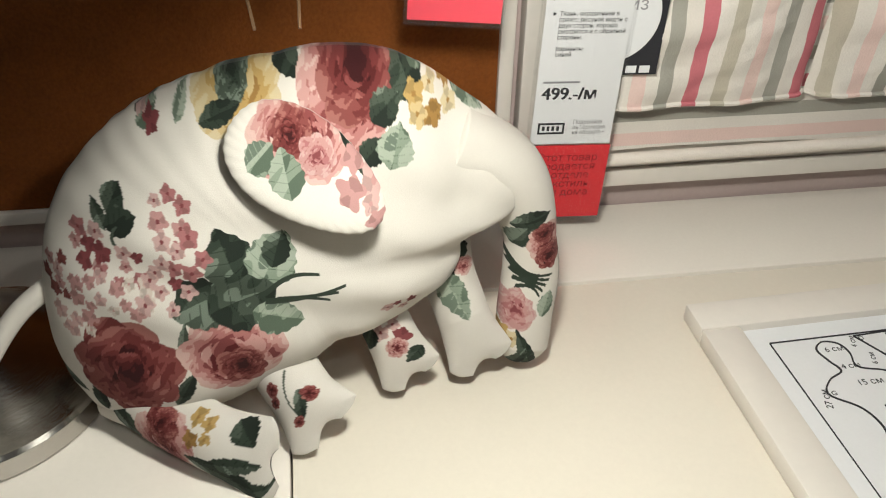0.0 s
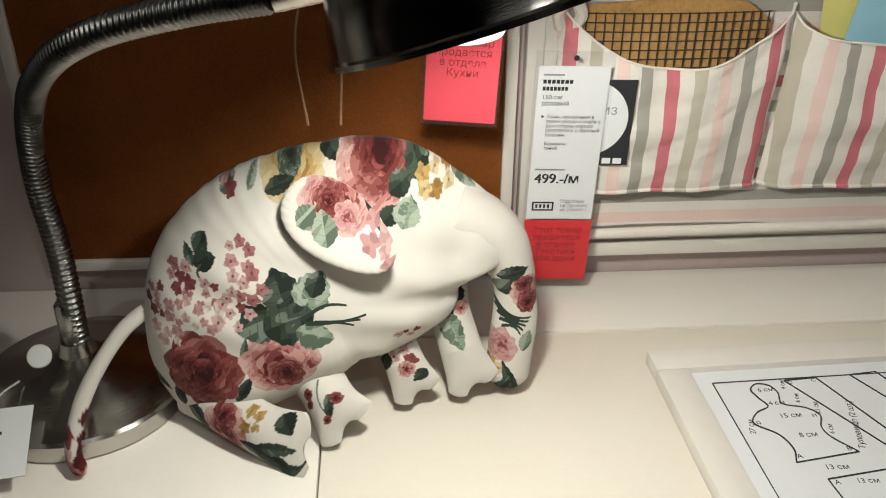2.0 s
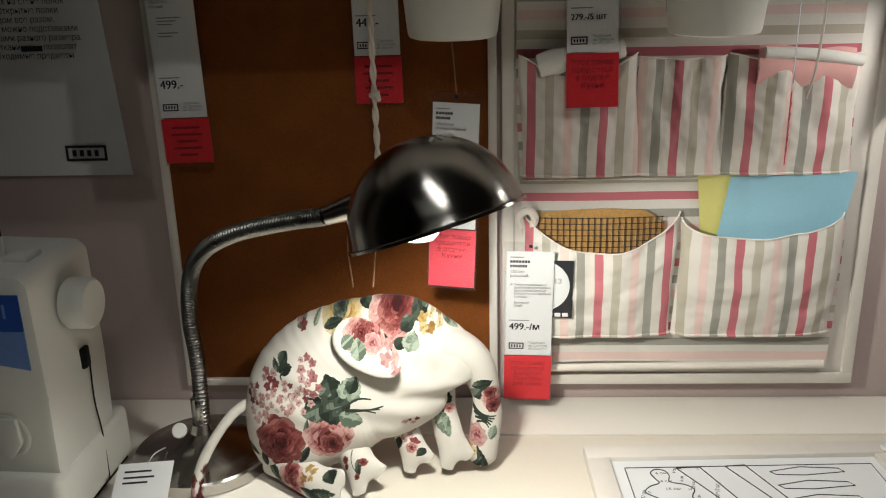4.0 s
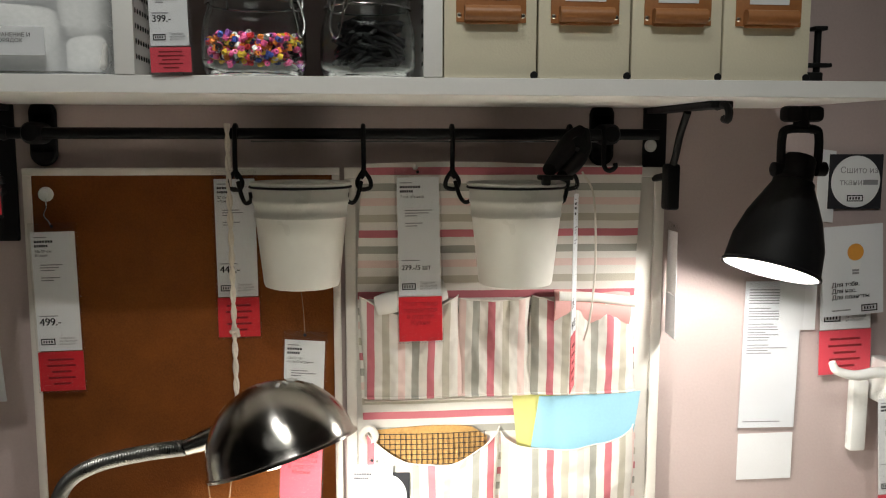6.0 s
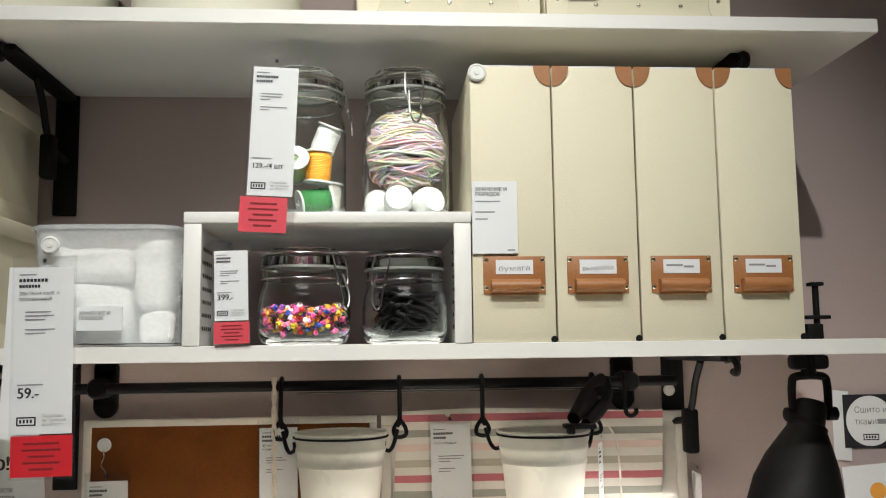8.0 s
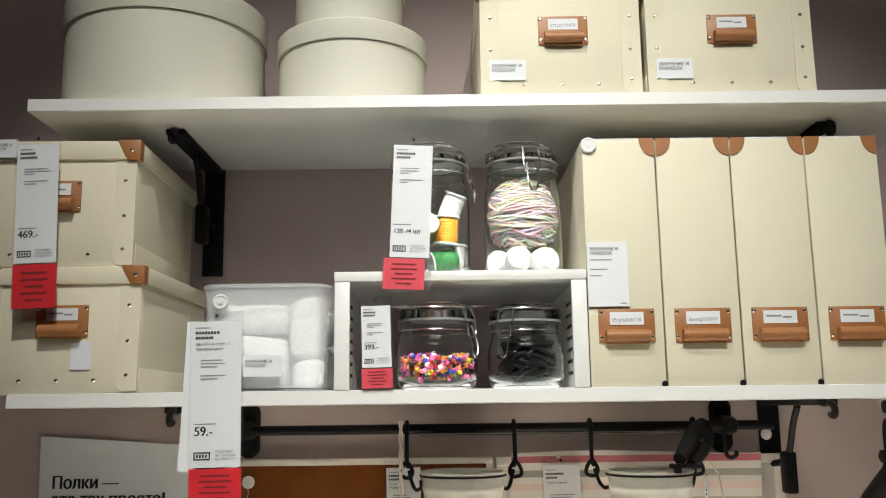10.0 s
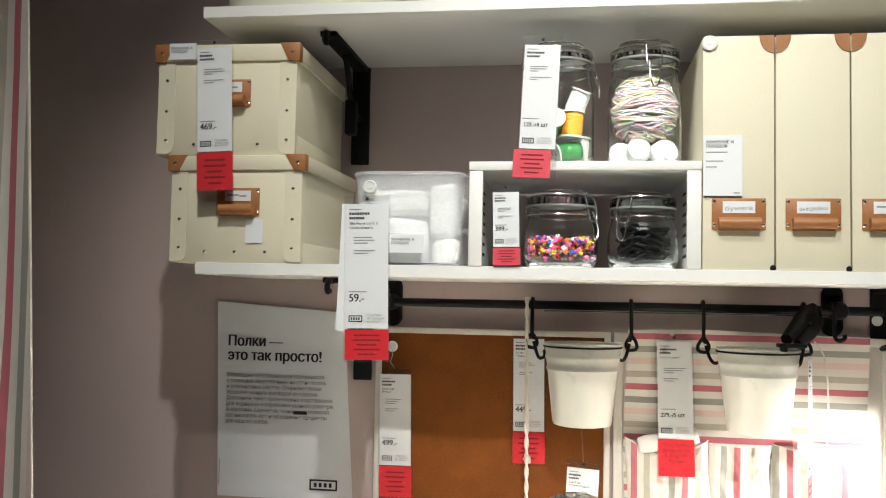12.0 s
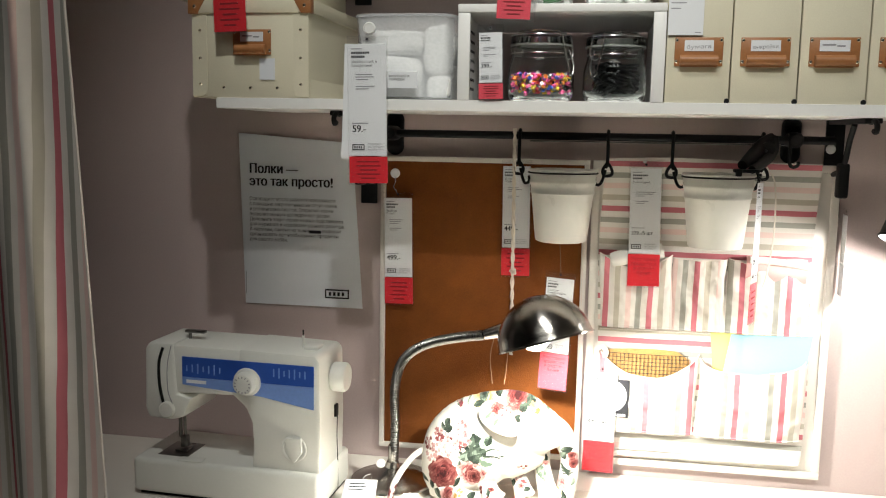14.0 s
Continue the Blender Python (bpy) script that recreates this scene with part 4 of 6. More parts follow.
for k, (x, y, z, w, d, h, turn) in enumerate(((-0.012, -0.085, 0.004, 0.080, 0.055, 0.066, 3), (-0.060, -0.080, 0.004, 0.028, 0.060, 0.090, -4), (0.052, -0.088, 0.004, 0.040, 0.050, 0.034, 10), (0.050, -0.085, 0.040, 0.042, 0.050, 0.080, -5),
                                             (-0.020, -0.083, 0.073, 0.092, 0.058, 0.040, -2), (0.0, 0.010, 0.004, 0.140, 0.11, 0.060, 2), (0.0, 0.020, 0.066, 0.138, 0.11, 0.050, -3))):
    thing("wadding_pad", soft_pad(w, d, h, k * 3.7), WADDING, "soft white folded cotton wadding inside the clear box", "wadding", pose(0.100 + x, -0.155 + y, S + z, 0, 0, turn), "wadding pads")
button_pin((0.048, -0.2935, 1.570), 0.010)
price_tag(pose(0.047, -0.3045, 1.545, 0, -1.0, 0), 0.061, 0.176, 0.044, "59.-", "price card in a clear sleeve hung over the shelf edge", "", kind_words="28x19x14 см/5 л\nпрозрачный")
thing("price_card_back", prism([(0.006, 1.40), (0.010, 1.545), (0.026, 1.545), (0.022, 1.362), (0.004, 1.366)], -0.3035, -0.3029), PAPER, "white price card tucked behind another on the shelf edge", "price card")
l2 = empty("shelf_label", pose(0.100, -0.2925, 1.490), "small white label on the clear box", "label", "shelf labels")
part("paper", box(-0.022, 0.026, -0.0004, 0.0004, -0.013, 0.013, 0), PAPER, l2)
words("lettering", "ХРАНЕНИЕ И\nПОРЯДОК", 0.0052, pose(-0.020, -0.0006, 0.004), INK, l2, bold=0.01)


def storage_box(m, w, d, h, lid_h, label, scribble="", sticker=False):
    """Riveted cardboard box with a lid, leather lid corners and a label holder with a pull."""
    ob = empty("storage_box", m, label, "storage box", "riveted storage boxes")
    part("body", box(-w / 2, w / 2, 0, d, 0, h - lid_h * 0.6, 0.002), CREAM, ob)
    lid = part("lid", box(-w / 2 - 0.004, w / 2 + 0.004, -0.004, d + 0.004, h - lid_h, h, 0.002), CREAM, ob)
    for sx in (-1, 1):
        x = sx * (w / 2 + 0.0045)
        q = 0.022
        part("lid_corner", prism([(x, h - lid_h - 0.0006), (x - sx * q * 0.75, h - lid_h - 0.0006), (x - sx * q * 1.35, h + 0.0006), (x, h + 0.0006)], -0.0052, 0.010, 0.0004), LEATHER, lid, "tan leather corner")
        part("rivet", rivet_bm(x - sx * 0.011, -0.0052, h - lid_h * 0.5, 0.003), RIVET, lid)
        xi = sx * (w / 2 - 0.026)
        part("side_strip", prism([(sx * (w / 2 - 0.0005), h - lid_h), (sx * (w / 2 - 0.0005), 0.002), (xi + sx * 0.008, 0.002), (xi + sx * 0.002, 0.006), (xi, 0.014), (xi, h - lid_h)], -0.0012, 0.0004), CREAM, ob)
        for z in (0.16, 0.47, 0.80):
            part("rivet", rivet_bm(sx * (w / 2 - 0.014), -0.0012, (h - lid_h) * z), RIVET, ob)
        part("side_flap", box(sx * w / 2 - 0.0008, sx * w / 2 + 0.0008, 0.006, d - 0.006, 0.002, 0.03, 0.0003), CREAM, ob)
    for k in range(3):
        part("rivet", rivet_bm(-w / 2 + w * (0.27 + 0.23 * k), -0.0004, 0.016), RIVET, ob)
    label_plate(ob, 0.004, (h - lid_h) * 0.66, -0.0002, 0.066, 0.040, scribble)
    if sticker:
        s = part("sticker", box(-w / 2 + 0.012, -w / 2 + 0.060, -0.0022, -0.0016, 0.022, 0.050, 0), PAPER, ob, "white printed sticker")
        words("lettering", "ХРАНЕНИЕ И\nПОРЯДОК", 0.0062, pose(-w / 2 + 0.015, -0.0024, 0.040), INK, s, bold=0.01)
    return ob


storage_box(pose(-0.151, -0.298, S, 0, 0, -1.5), 0.202, 0.272, 0.157, 0.022, "cream riveted cardboard box with tan leather corners, below another")
storage_box(pose(-0.170, -0.298, S + 0.1575, 0, 0, 1.0), 0.212, 0.272, 0.164, 0.025, "cream riveted cardboard box with tan leather corners, stacked on another")
price_tag(pose(-0.181, -0.322, 1.770, 0, -2.0, 0), 0.052, 0.152, 0.056, "469.-", "price card in a clear sleeve hanging on stacked boxes")
l3 = empty("shelf_label", pose(-0.238, -0.3050, 1.770), "small white label on the lid of a cream box", "label", "shelf labels")
part("paper", box(-0.020, 0.022, -0.0004, 0.0004, -0.012, 0.012, 0), PAPER, l3)
words("lettering", "ХРАНЕНИЕ И\nПОРЯДОК", 0.0052, pose(-0.018, -0.0006, 0.003), INK, l3, bold=0.01)
thing("blank_label", box(-0.134, -0.108, -0.3006, -0.3000, 1.488, 1.522, 0), PAPERW, "blank white paper label on a cream box", "label")

# ---- things on the upper shelf ----
U = 1.838


def round_box(m, r, h, lid, label):
    ob = empty("round_box", m, label, "round box", "round boxes")
    part("body", lathe([(0, 0), (r - 0.001, 0), (r, 0.001), (r, h - 0.004), (r - 0.002, h - 0.003), (0, h - 0.003)], 72), CREAMGREY, ob)
    part("lid", lathe([(r + 0.0008, h - lid), (r + 0.0032, h - lid), (r + 0.0036, h - lid + 0.001), (r + 0.0036, h - 0.002), (r + 0.002, h), (0, h), (0, h - 0.002), (r + 0.0008, h - 0.002), (r + 0.0008, h - lid)], 72), CREAMGREY, ob)
    return ob


round_box(pose(-0.078, -0.152, U), 0.142, 0.172, 0.042, "large round cream cardboard hat box with a lid")
round_box(pose(0.198, -0.155, U), 0.107, 0.126, 0.030, "medium round cream cardboard box with a lid")
round_box(pose(0.192, -0.155, U + 0.1263), 0.080, 0.10, 0.026, "small round cream cardboard box stacked on another")
storage_box(pose(0.487, -0.288, U), 0.214, 0.27, 0.165, 0.027, "cream riveted cardboard box with a label holder on the upper shelf", "отделка", True)
storage_box(pose(0.712, -0.288, U), 0.222, 0.27, 0.165, 0.027, "cream riveted cardboard box with a blank label on the upper shelf", "", True)

# ---- black clamp lamp under the shelf ----
CL = Vector((0.970, -0.135, 1.374))
cl = empty("clamp_lamp", pose(*CL), "black metal clamp lamp lit, fixed to the shelf", "clamp lamp")
ax = Vector((-0.30, -0.17, -0.93)).normalized()
sh_m = ax.to_track_quat("-Z", "Y").to_matrix().to_4x4()
top = Vector((0.0, 0.0, -0.002))
bell = [(0, 0.006), (0.016, 0.006), (0.019, 0.002), (0.020, -0.022), (0.024, -0.026), (0.024, -0.030), (0.031, -0.044), (0.043, -0.070), (0.052, -0.100), (0.0545, -0.130), (0.0565, -0.132), (0.0565, -0.135), (0.0535, -0.135), (0.051, -0.100)]
bell = [(r * 1.06, z * 1.06) for r, z in bell]
part("shade", moved(lathe(bell, 56), Matrix.Translation(top) @ sh_m), BLACK, cl)
part("shade_lining", moved(lathe([(0.0565, -0.1425), (0.0530, -0.106), (0.0440, -0.074), (0.032, -0.049), (0.023, -0.036), (0, -0.036)], 48), Matrix.Translation(top) @ sh_m), SHADEIN, cl, "white shade lining")
part("bulb", moved(lathe([(0, -0.128), (0.016, -0.124), (0.025, -0.112), (0.025, -0.100), (0.016, -0.078), (0.012, -0.050), (0, -0.048)], 28), Matrix.Translation(top) @ sh_m), BULB, cl, "lit white bulb").visible_shadow = False
part("yoke", tube([(-0.024, 0, -0.014), (-0.024, 0, 0.026), (-0.017, 0, 0.037), (0.017, 0, 0.037), (0.024, 0, 0.026), (0.024, 0, -0.014)], 0.0056, 8, 40), BLACK, cl)
for sx in (-1, 1):
    part("knob", moved(lathe([(0, 0), (0.009, 0), (0.009, 0.012), (0.006, 0.014), (0, 0.014)], 16), Matrix.Translation((sx * 0.022, 0, -0.012)) @ pose(0, 0, 0, 0, 90 * sx)), BLACK, cl)
    part("yoke_boss", box(sx * 0.014 - 0.011, sx * 0.014 + 0.011, -0.012, 0.012, 0.046, 0.0658, 0.006), BLACK, cl)
part("swivel", tube([(0, 0, 0.040), (0, 0, 0.0655)], 0.010, 12), BLACK, cl)
part("clamp_screw", tube([(0.013, -0.005, 0.0842), (0.013, -0.005, 0.156)], 0.0042, 10), BLACK, cl)
part("clamp_head", merge(box(0.005, 0.021, -0.014, 0.004, 0.156, 0.161, 0.001), box(-0.003, 0.029, -0.013, 0.003, 0.112, 0.117, 0.001)), BLACK, cl)
part("clamp_jaw", box(-0.005, 0.017, -0.015, 0.010, 0.0855, 0.106, 0.002), BLACK, cl)
lamp_at = CL + top + ax * 0.124 + Vector((-0.012, -0.018, 0))
bulb_lamp("clamp_lamp_light", lamp_at, 4.4, 0.016, (1.0, 0.97, 0.90))

# ---- steel desk lamp ----
dl = empty("desk_lamp", pose(0.060, -0.150, 0.75), "brushed steel gooseneck desk lamp, lit, with a dome shade", "desk lamp")
part("base", lathe([(0, 0), (0.076, 0), (0.0785, 0.002), (0.079, 0.015), (0.077, 0.0175), (0.070, 0.0185), (0.062, 0.021), (0.046, 0.028), (0.026, 0.033), (0.014, 0.040), (0.011, 0.050), (0, 0.050)], 72), STEEL, dl)
rim_c = Vector((0.343 - 0.060, -0.315 + 0.150, 1.083 - 0.75))
axd = Vector((0.30, -0.20, -0.92)).normalized()
dm = Matrix.Translation(rim_c) @ axd.to_track_quat("-Z", "Y").to_matrix().to_4x4()
neck = glide([(0.002, 0.0, 0.045), (0.004, 0.0, 0.12), (0.003, -0.004, 0.180), (0.013, -0.016, 0.230), (0.038, -0.045, 0.268), (0.080, -0.080, 0.298), (0.135, -0.108, 0.318), (0.180, -0.126, 0.329)], 1300)
part("gooseneck", tube(neck, lambda s: 0.0080 + 0.0009 * math.sin(s * 690), 12), DARKSTEEL, dl, "ribbed flexible steel neck")
part("stem_sleeve", lathe([(0.0085, 0.045), (0.0095, 0.047), (0.009, 0.080), (0.0075, 0.082), (0, 0.082)], 24), STEEL, dl)
hub = dm @ Vector((-0.066, 0.012, 0.036))
part("socket", tube([neck[-1], neck[-1].lerp(hub, 0.5), hub], lambda s: 0.0085 + 0.011 * min(1, s * 1.6), 20, 14), STEEL, dl)
part("switch", moved(lathe([(0, 0), (0.006, 0), (0.006, 0.004), (0.004, 0.006), (0, 0.006)], 18), Matrix.Translation(neck[-1].lerp(hub, 0.55) + Vector((0, -0.016, 0.0))) @ pose(0, 0, 0, 90)), BLACK, dl)
R = 0.076
dome = [(R * math.cos(a), R * 0.98 * math.sin(a)) for a in [k * math.pi / 2 / 24 for k in range(25)]]
part("shade", moved(lathe([(R + 0.003, -0.002), (R + 0.003, 0.0005), (R + 0.0008, 0.0015)] + dome[1:-1] + [(0, R * 0.98)], 72), Matrix()), STEEL, dl, "brushed steel dome shade").matrix_local = dm
part("shade_lining", moved(lathe([(R + 0.003, -0.002), (R - 0.0015, -0.001)] + [(r * 0.975, z * 0.97) for r, z in dome[1:-1]] + [(0, R * 0.95)], 64), dm), SHADEIN, dl, "white shade lining")
for k in range(9):
    a = math.radians(70 + 16 * k)
    p = dm @ Vector((R * 0.45 * math.cos(a), R * 0.45 * math.sin(a), R * 0.885))
    nrm = (p - rim_c).normalized()
    part("vent_slot", moved(box(-0.0016, 0.0016, -0.004, 0.004, -0.0008, 0.0008, 0.0006), Matrix.Translation(p) @ nrm.to_track_quat("Z", "Y").to_matrix().to_4x4()), SHADEIN, dl)
part("bulb", moved(lathe([(0, -0.014), (0.014, -0.011), (0.024, 0.002), (0.024, 0.014), (0.015, 0.034), (0.011, 0.05), (0, 0.05)], 32), dm @ pose(0.020, -0.004, 0.004, 0, -25)), BULB, dl, "lit white bulb").visible_shadow = False
dlw = Vector((0.060, -0.150, 0.75)) + dm @ Vector((0.032, -0.006, 0.022))
bulb_lamp("desk_lamp_light", dlw, 18.5, 0.018, (1.0, 0.985, 0.88))
lt = empty("lamp_label", pose(0.020, -0.228, 0.778, -72, 0, 8), "white paper label on a clear loop beside the lamp base", "label")
part("paper", box(-0.030, 0.028, -0.0004, 0.0004, -0.034, 0.020, 0), PAPER, lt)
part("print", bars([(-0.022, 0.006, 0.008), (-0.022, 0.010, 0.000), (-0.022, 0.004, -0.007)], -0.0007, 0.0024), INK, lt)
part("loop", tube([(0, 0.0, 0.018), (0.004, 0.004, 0.035), (0.012, 0.012, 0.05)], 0.0008, 6, 12), CLEARPIN, lt)
thing("lamp_button", disc(0.0085, -0.004, 0, 0, 0, 0.001), PINW, "round white plastic button tied beside the lamp stem", "button", pose(0.044, -0.175, 0.803, -40))

# ---- sewing machine ----
sm = empty("sewing_machine", pose(-0.202, -0.205, 0.75, 0, 0, -3) @ Matrix.Diagonal((1.0, 1.0, 1.005, 1)), "white plastic sewing machine with a blue panel", "sewing machine")
part("bed", box(-0.185, 0.172, -0.085, 0.075, 0.006, 0.070, 0.010, 4), MACHINE, sm)
# Black inset strip stands in for the shade below the bed.
part("base_shadow_gap", box(-0.175, 0.165, -0.075, 0.07, 0, 0.008, 0.001), BLACK, sm, "black strip standing in for shade under the base")
part("column", prism([(0.040, 0.055), (0.168, 0.055), (0.170, 0.150), (0.168, 0.265), (0.160, 0.276), (0.02, 0.279), (0.0, 0.200), (0.030, 0.175), (0.042, 0.150), (0.044, 0.110)], -0.072, 0.050, 0.006), MACHINE, sm)
part("arm", prism([(-0.152, 0.272), (-0.138, 0.2775), (0.06, 0.2775), (0.06, 0.196), (-0.092, 0.190), (-0.150, 0.190)], -0.0712, 0.048, 0.006), MACHINE, sm)
part("head", prism([(-0.160, 0.270), (-0.150, 0.2805), (-0.104, 0.2805), (-0.098, 0.190), (-0.072, 0.182), (-0.086, 0.148), (-0.114, 0.140), (-0.156, 0.142), (-0.163, 0.160)], -0.074, 0.046, 0.006), MACHINE, sm)
part("thread_slot", tube([(-0.124, -0.0745, 0.272), (-0.132, -0.0748, 0.245), (-0.132, -0.0748, 0.205), (-0.125, -0.0748, 0.170)], 0.0028, 8, 20), BLACK, sm)
part("slot_line", tube([(-0.108, -0.0745, 0.276), (-0.116, -0.0748, 0.24), (-0.116, -0.0748, 0.195), (-0.108, -0.0748, 0.172)], 0.0008, 6, 20), GREYINK, sm)
part("tension_dial", moved(lathe([(0, 0.010), (0.013, 0.009), (0.015, 0.006), (0.015, 0), (0, 0)], 30), Matrix.Translation((-0.118, -0.072, 0.160)) @ pose(0, 0, 0, 90)), MACHINE, sm)
bp = part("panel", prism([(-0.088, 0.258), (0.158, 0.258), (0.158, 0.222), (-0.088, 0.222)], -0.0735, -0.071), BLUE, sm, "dark blue printed panel")
part("panel_lower", prism([(-0.088, 0.2215), (0.158, 0.2215), (0.158, 0.182), (0.06, 0.198), (-0.088, 0.208)], -0.0735, -0.071), LIGHTBLUE, sm, "light blue panel")
for k in range(7):
    part("stitch_mark", bars([(-0.080 + 0.0105 * k, -0.0775 + 0.0105 * k, 0.238)], -0.0738, 0.010 + 0.004 * (k % 3)), LIGHTBLUE, bp)
    part("stitch_mark", bars([(0.084 + 0.0095 * k, 0.0865 + 0.0095 * k, 0.242)], -0.0738, 0.010 + 0.004 * ((k + 1) % 3)), LIGHTBLUE, bp)
part("maker_bar", bars([(-0.080, -0.042, 0.2145)], -0.0738, 0.006), PAPERW, sm)
dial = part("stitch_dial", moved(lathe([(0, 0.021), (0.017, 0.020), (0.0195, 0.017), (0.020, 0.008), (0.024, 0.006), (0.025, 0), (0, 0)], 40), Matrix.Translation((0.036, -0.073, 0.222)) @ pose(0, 0, 0, 90)), MACHINE, sm)
for k in range(14):
    a = k * 2 * math.pi / 14
    part("dial_mark", box(-0.0008, 0.0008, -0.0953, -0.0946, 0.0, 0.003, 0), GREYINK, dial).matrix_local = Matrix.Translation((0.036, 0, 0.222)) @ pose(0, 0, 0, 0, math.degrees(a)) @ Matrix.Translation((0, 0, 0.012))
part("reverse_lever", prism([(0.106, 0.130), (0.136, 0.132), (0.138, 0.105), (0.124, 0.086), (0.112, 0.096)], -0.080, -0.072, 0.003), MACHINE, sm)
part("lever_ring", moved(lathe([(0.021 + 0.0025 * math.cos(a), 0.0025 * math.sin(a)) for a in [k * math.pi / 4 for k in range(9)]], 36), Matrix.Translation((0.121, -0.072, 0.110)) @ pose(0, 0, 0, 90)), MACHINE, sm)
part("handwheel", moved(lathe([(0, 0), (0.024, 0), (0.026, 0.003), (0.026, 0.022), (0.023, 0.026), (0, 0.027)], 40), Matrix.Translation((0.171, -0.010, 0.226)) @ pose(0, 0, 0, 0, 90)), MACHINE, sm)
part("power_switch", box(0.169, 0.174, -0.005, 0.008, 0.150, 0.172, 0.001), BLACK, sm)
part("spool_pin", merge(tube([(0.118, -0.02, 0.276), (0.118, -0.02, 0.298)], 0.0026, 8), box(0.124, 0.150, -0.035, -0.005, 0.275, 0.283, 0.003)), MACHINE, sm)
part("pin_tip", tube([(0.118, -0.02, 0.298), (0.118, -0.02, 0.308)], 0.0014, 6), BLACK, sm)
part("thread_guide", merge(tube([(-0.10, -0.02, 0.277), (-0.10, -0.02, 0.291)], 0.003, 8), box(-0.108, -0.070, -0.026, -0.014, 0.289, 0.294, 0.001)), DARKSTEEL, sm)
part("needle_bar", tube([(-0.118, -0.03, 0.145), (-0.118, -0.03, 0.095)], 0.0035, 8), DARKSTEEL, sm)
part("needle", tube([(-0.118, -0.03, 0.095), (-0.118, -0.03, 0.064)], 0.0009, 6), WIRE, sm)
part("presser_foot", merge(tube([(-0.108, -0.032, 0.145), (-0.108, -0.032, 0.082)], 0.003, 8), box(-0.122, -0.098, -0.045, -0.018, 0.072, 0.076, 0.001), box(-0.114, -0.102, -0.040, -0.026, 0.078, 0.100, 0.002)), DARKSTEEL, sm)
part("needle_plate", box(-0.146, -0.088, -0.062, 0.005, 0.0695, 0.0712, 0.0004), DARKSTEEL, sm)
part("hook_cover", box(-0.098, -0.052, -0.081, -0.060, 0.0695, 0.0710, 0.0004), MACHINE, sm)
part("thread", tube([(0.171, 0.01, 0.155), (0.172, 0.005, 0.11), (0.171, 0.012, 0.065), (0.172, 0.01, 0.01)], 0.0009, 6, 20), BLACK, sm)

# ---- stuffed toy elephant of printed cotton ----
EY = -0.135


def swirl(x, z, f, s):
    return np.sin(f * x + 1.7 * s) * np.cos(f * 0.8 * z - s) + 0.6 * np.sin(f * 1.9 * z + 2.3 * s + 2 * np.sin(f * 0.7 * x)) + 0.4 * np.sin(f * 3.7 * (x - z) + s)


def put(col, mask, c):
    col[mask] = c


def rose(col, x, z, cx, cz, r, tones, s):
    """A painted rose: broad outer petals first, then smaller and darker ones towards the heart."""
    near = (np.abs(x - cx) < 1.4 * r) & (np.abs(z - cz) < 1.4 * r)
    if not near.any():
        return
    xs = x[near] + 0.05 * r * swirl(x[near], z[near], 2.6 / r, s)
    zs = z[near] + 0.05 * r * swirl(z[near], x[near], 2.9 / r, s + 2)
    sub = col[near]
    rnd = np.random.RandomState(int(s) + 3)
    for ring, (count, off, size) in enumerate(((7, 0.62, 0.46), (6, 0.44, 0.42), (5, 0.27, 0.36), (4, 0.13, 0.25))):
        for i in range(count):
            a = 2 * np.pi * (i + 0.37 * ring + 0.25 * rnd.rand()) / count + s
            px_, pz_ = cx + off * r * math.cos(a), cz + off * r * math.sin(a)
            q = size * r * (0.85 + 0.3 * rnd.rand())
            dx, dz = xs - px_, zs - pz_
            d = np.hypot(dx, dz) / q
            out = (dx * math.cos(a) + dz * math.sin(a)) / q
            tone = 0.50 + 0.42 * out - 0.10 * ring + 0.13 * swirl(xs, zs, 7 / r, s + i) + 0.25 * (rnd.rand() - 0.5)
            k = (np.clip(tone, 0, 0.999) * len(tones)).astype(int)
            inside = d < 1
            for t, c in enumerate(tones):
                sub[inside & (k == t)] = c
    col[near] = sub


def leaf(col, x, z, cx, cz, le, wd, ang, tones, s):
    a = math.radians(ang)
    u = ((x - cx) * math.cos(a) + (z - cz) * math.sin(a)) / le
    v = (-(x - cx) * math.sin(a) + (z - cz) * math.cos(a)) / wd
    half = np.clip(1 - np.abs(u) ** 2.2, 0, 1) * (1 - 0.25 * u) + 0.05 * np.sin(u * 19 + s) + 0.03 * swirl(x, z, 150, s)
    inside = (np.abs(u) < 1) & (np.abs(v) < half)
    vein = np.abs(np.sin(9 * u - 2.2 * np.abs(v)))
    tone = np.clip(0.42 + 0.26 * swirl(x, z, 120, s) + 0.16 * np.sign(v) - 0.22 * (vein < 0.12), 0, 0.999)
    k = (tone * len(tones)).astype(int)
    for i, c in enumerate(tones):
        put(col, inside & (k == i), c)


def stem(col, x, z, x0, z0, x1, z1, w, c, bend=0.0):
    dx, dz = x1 - x0, z1 - z0
    L = math.hypot(dx, dz)
    u = ((x - x0) * dx + (z - z0) * dz) / L ** 2
    v = ((x - x0) * -dz + (z - z0) * dx) / L - bend * np.sin(np.clip(u, 0, 1) * np.pi)
    put(col, (u > 0) & (u < 1) & (np.abs(v) < w * (1.2 - 0.6 * u)), c)


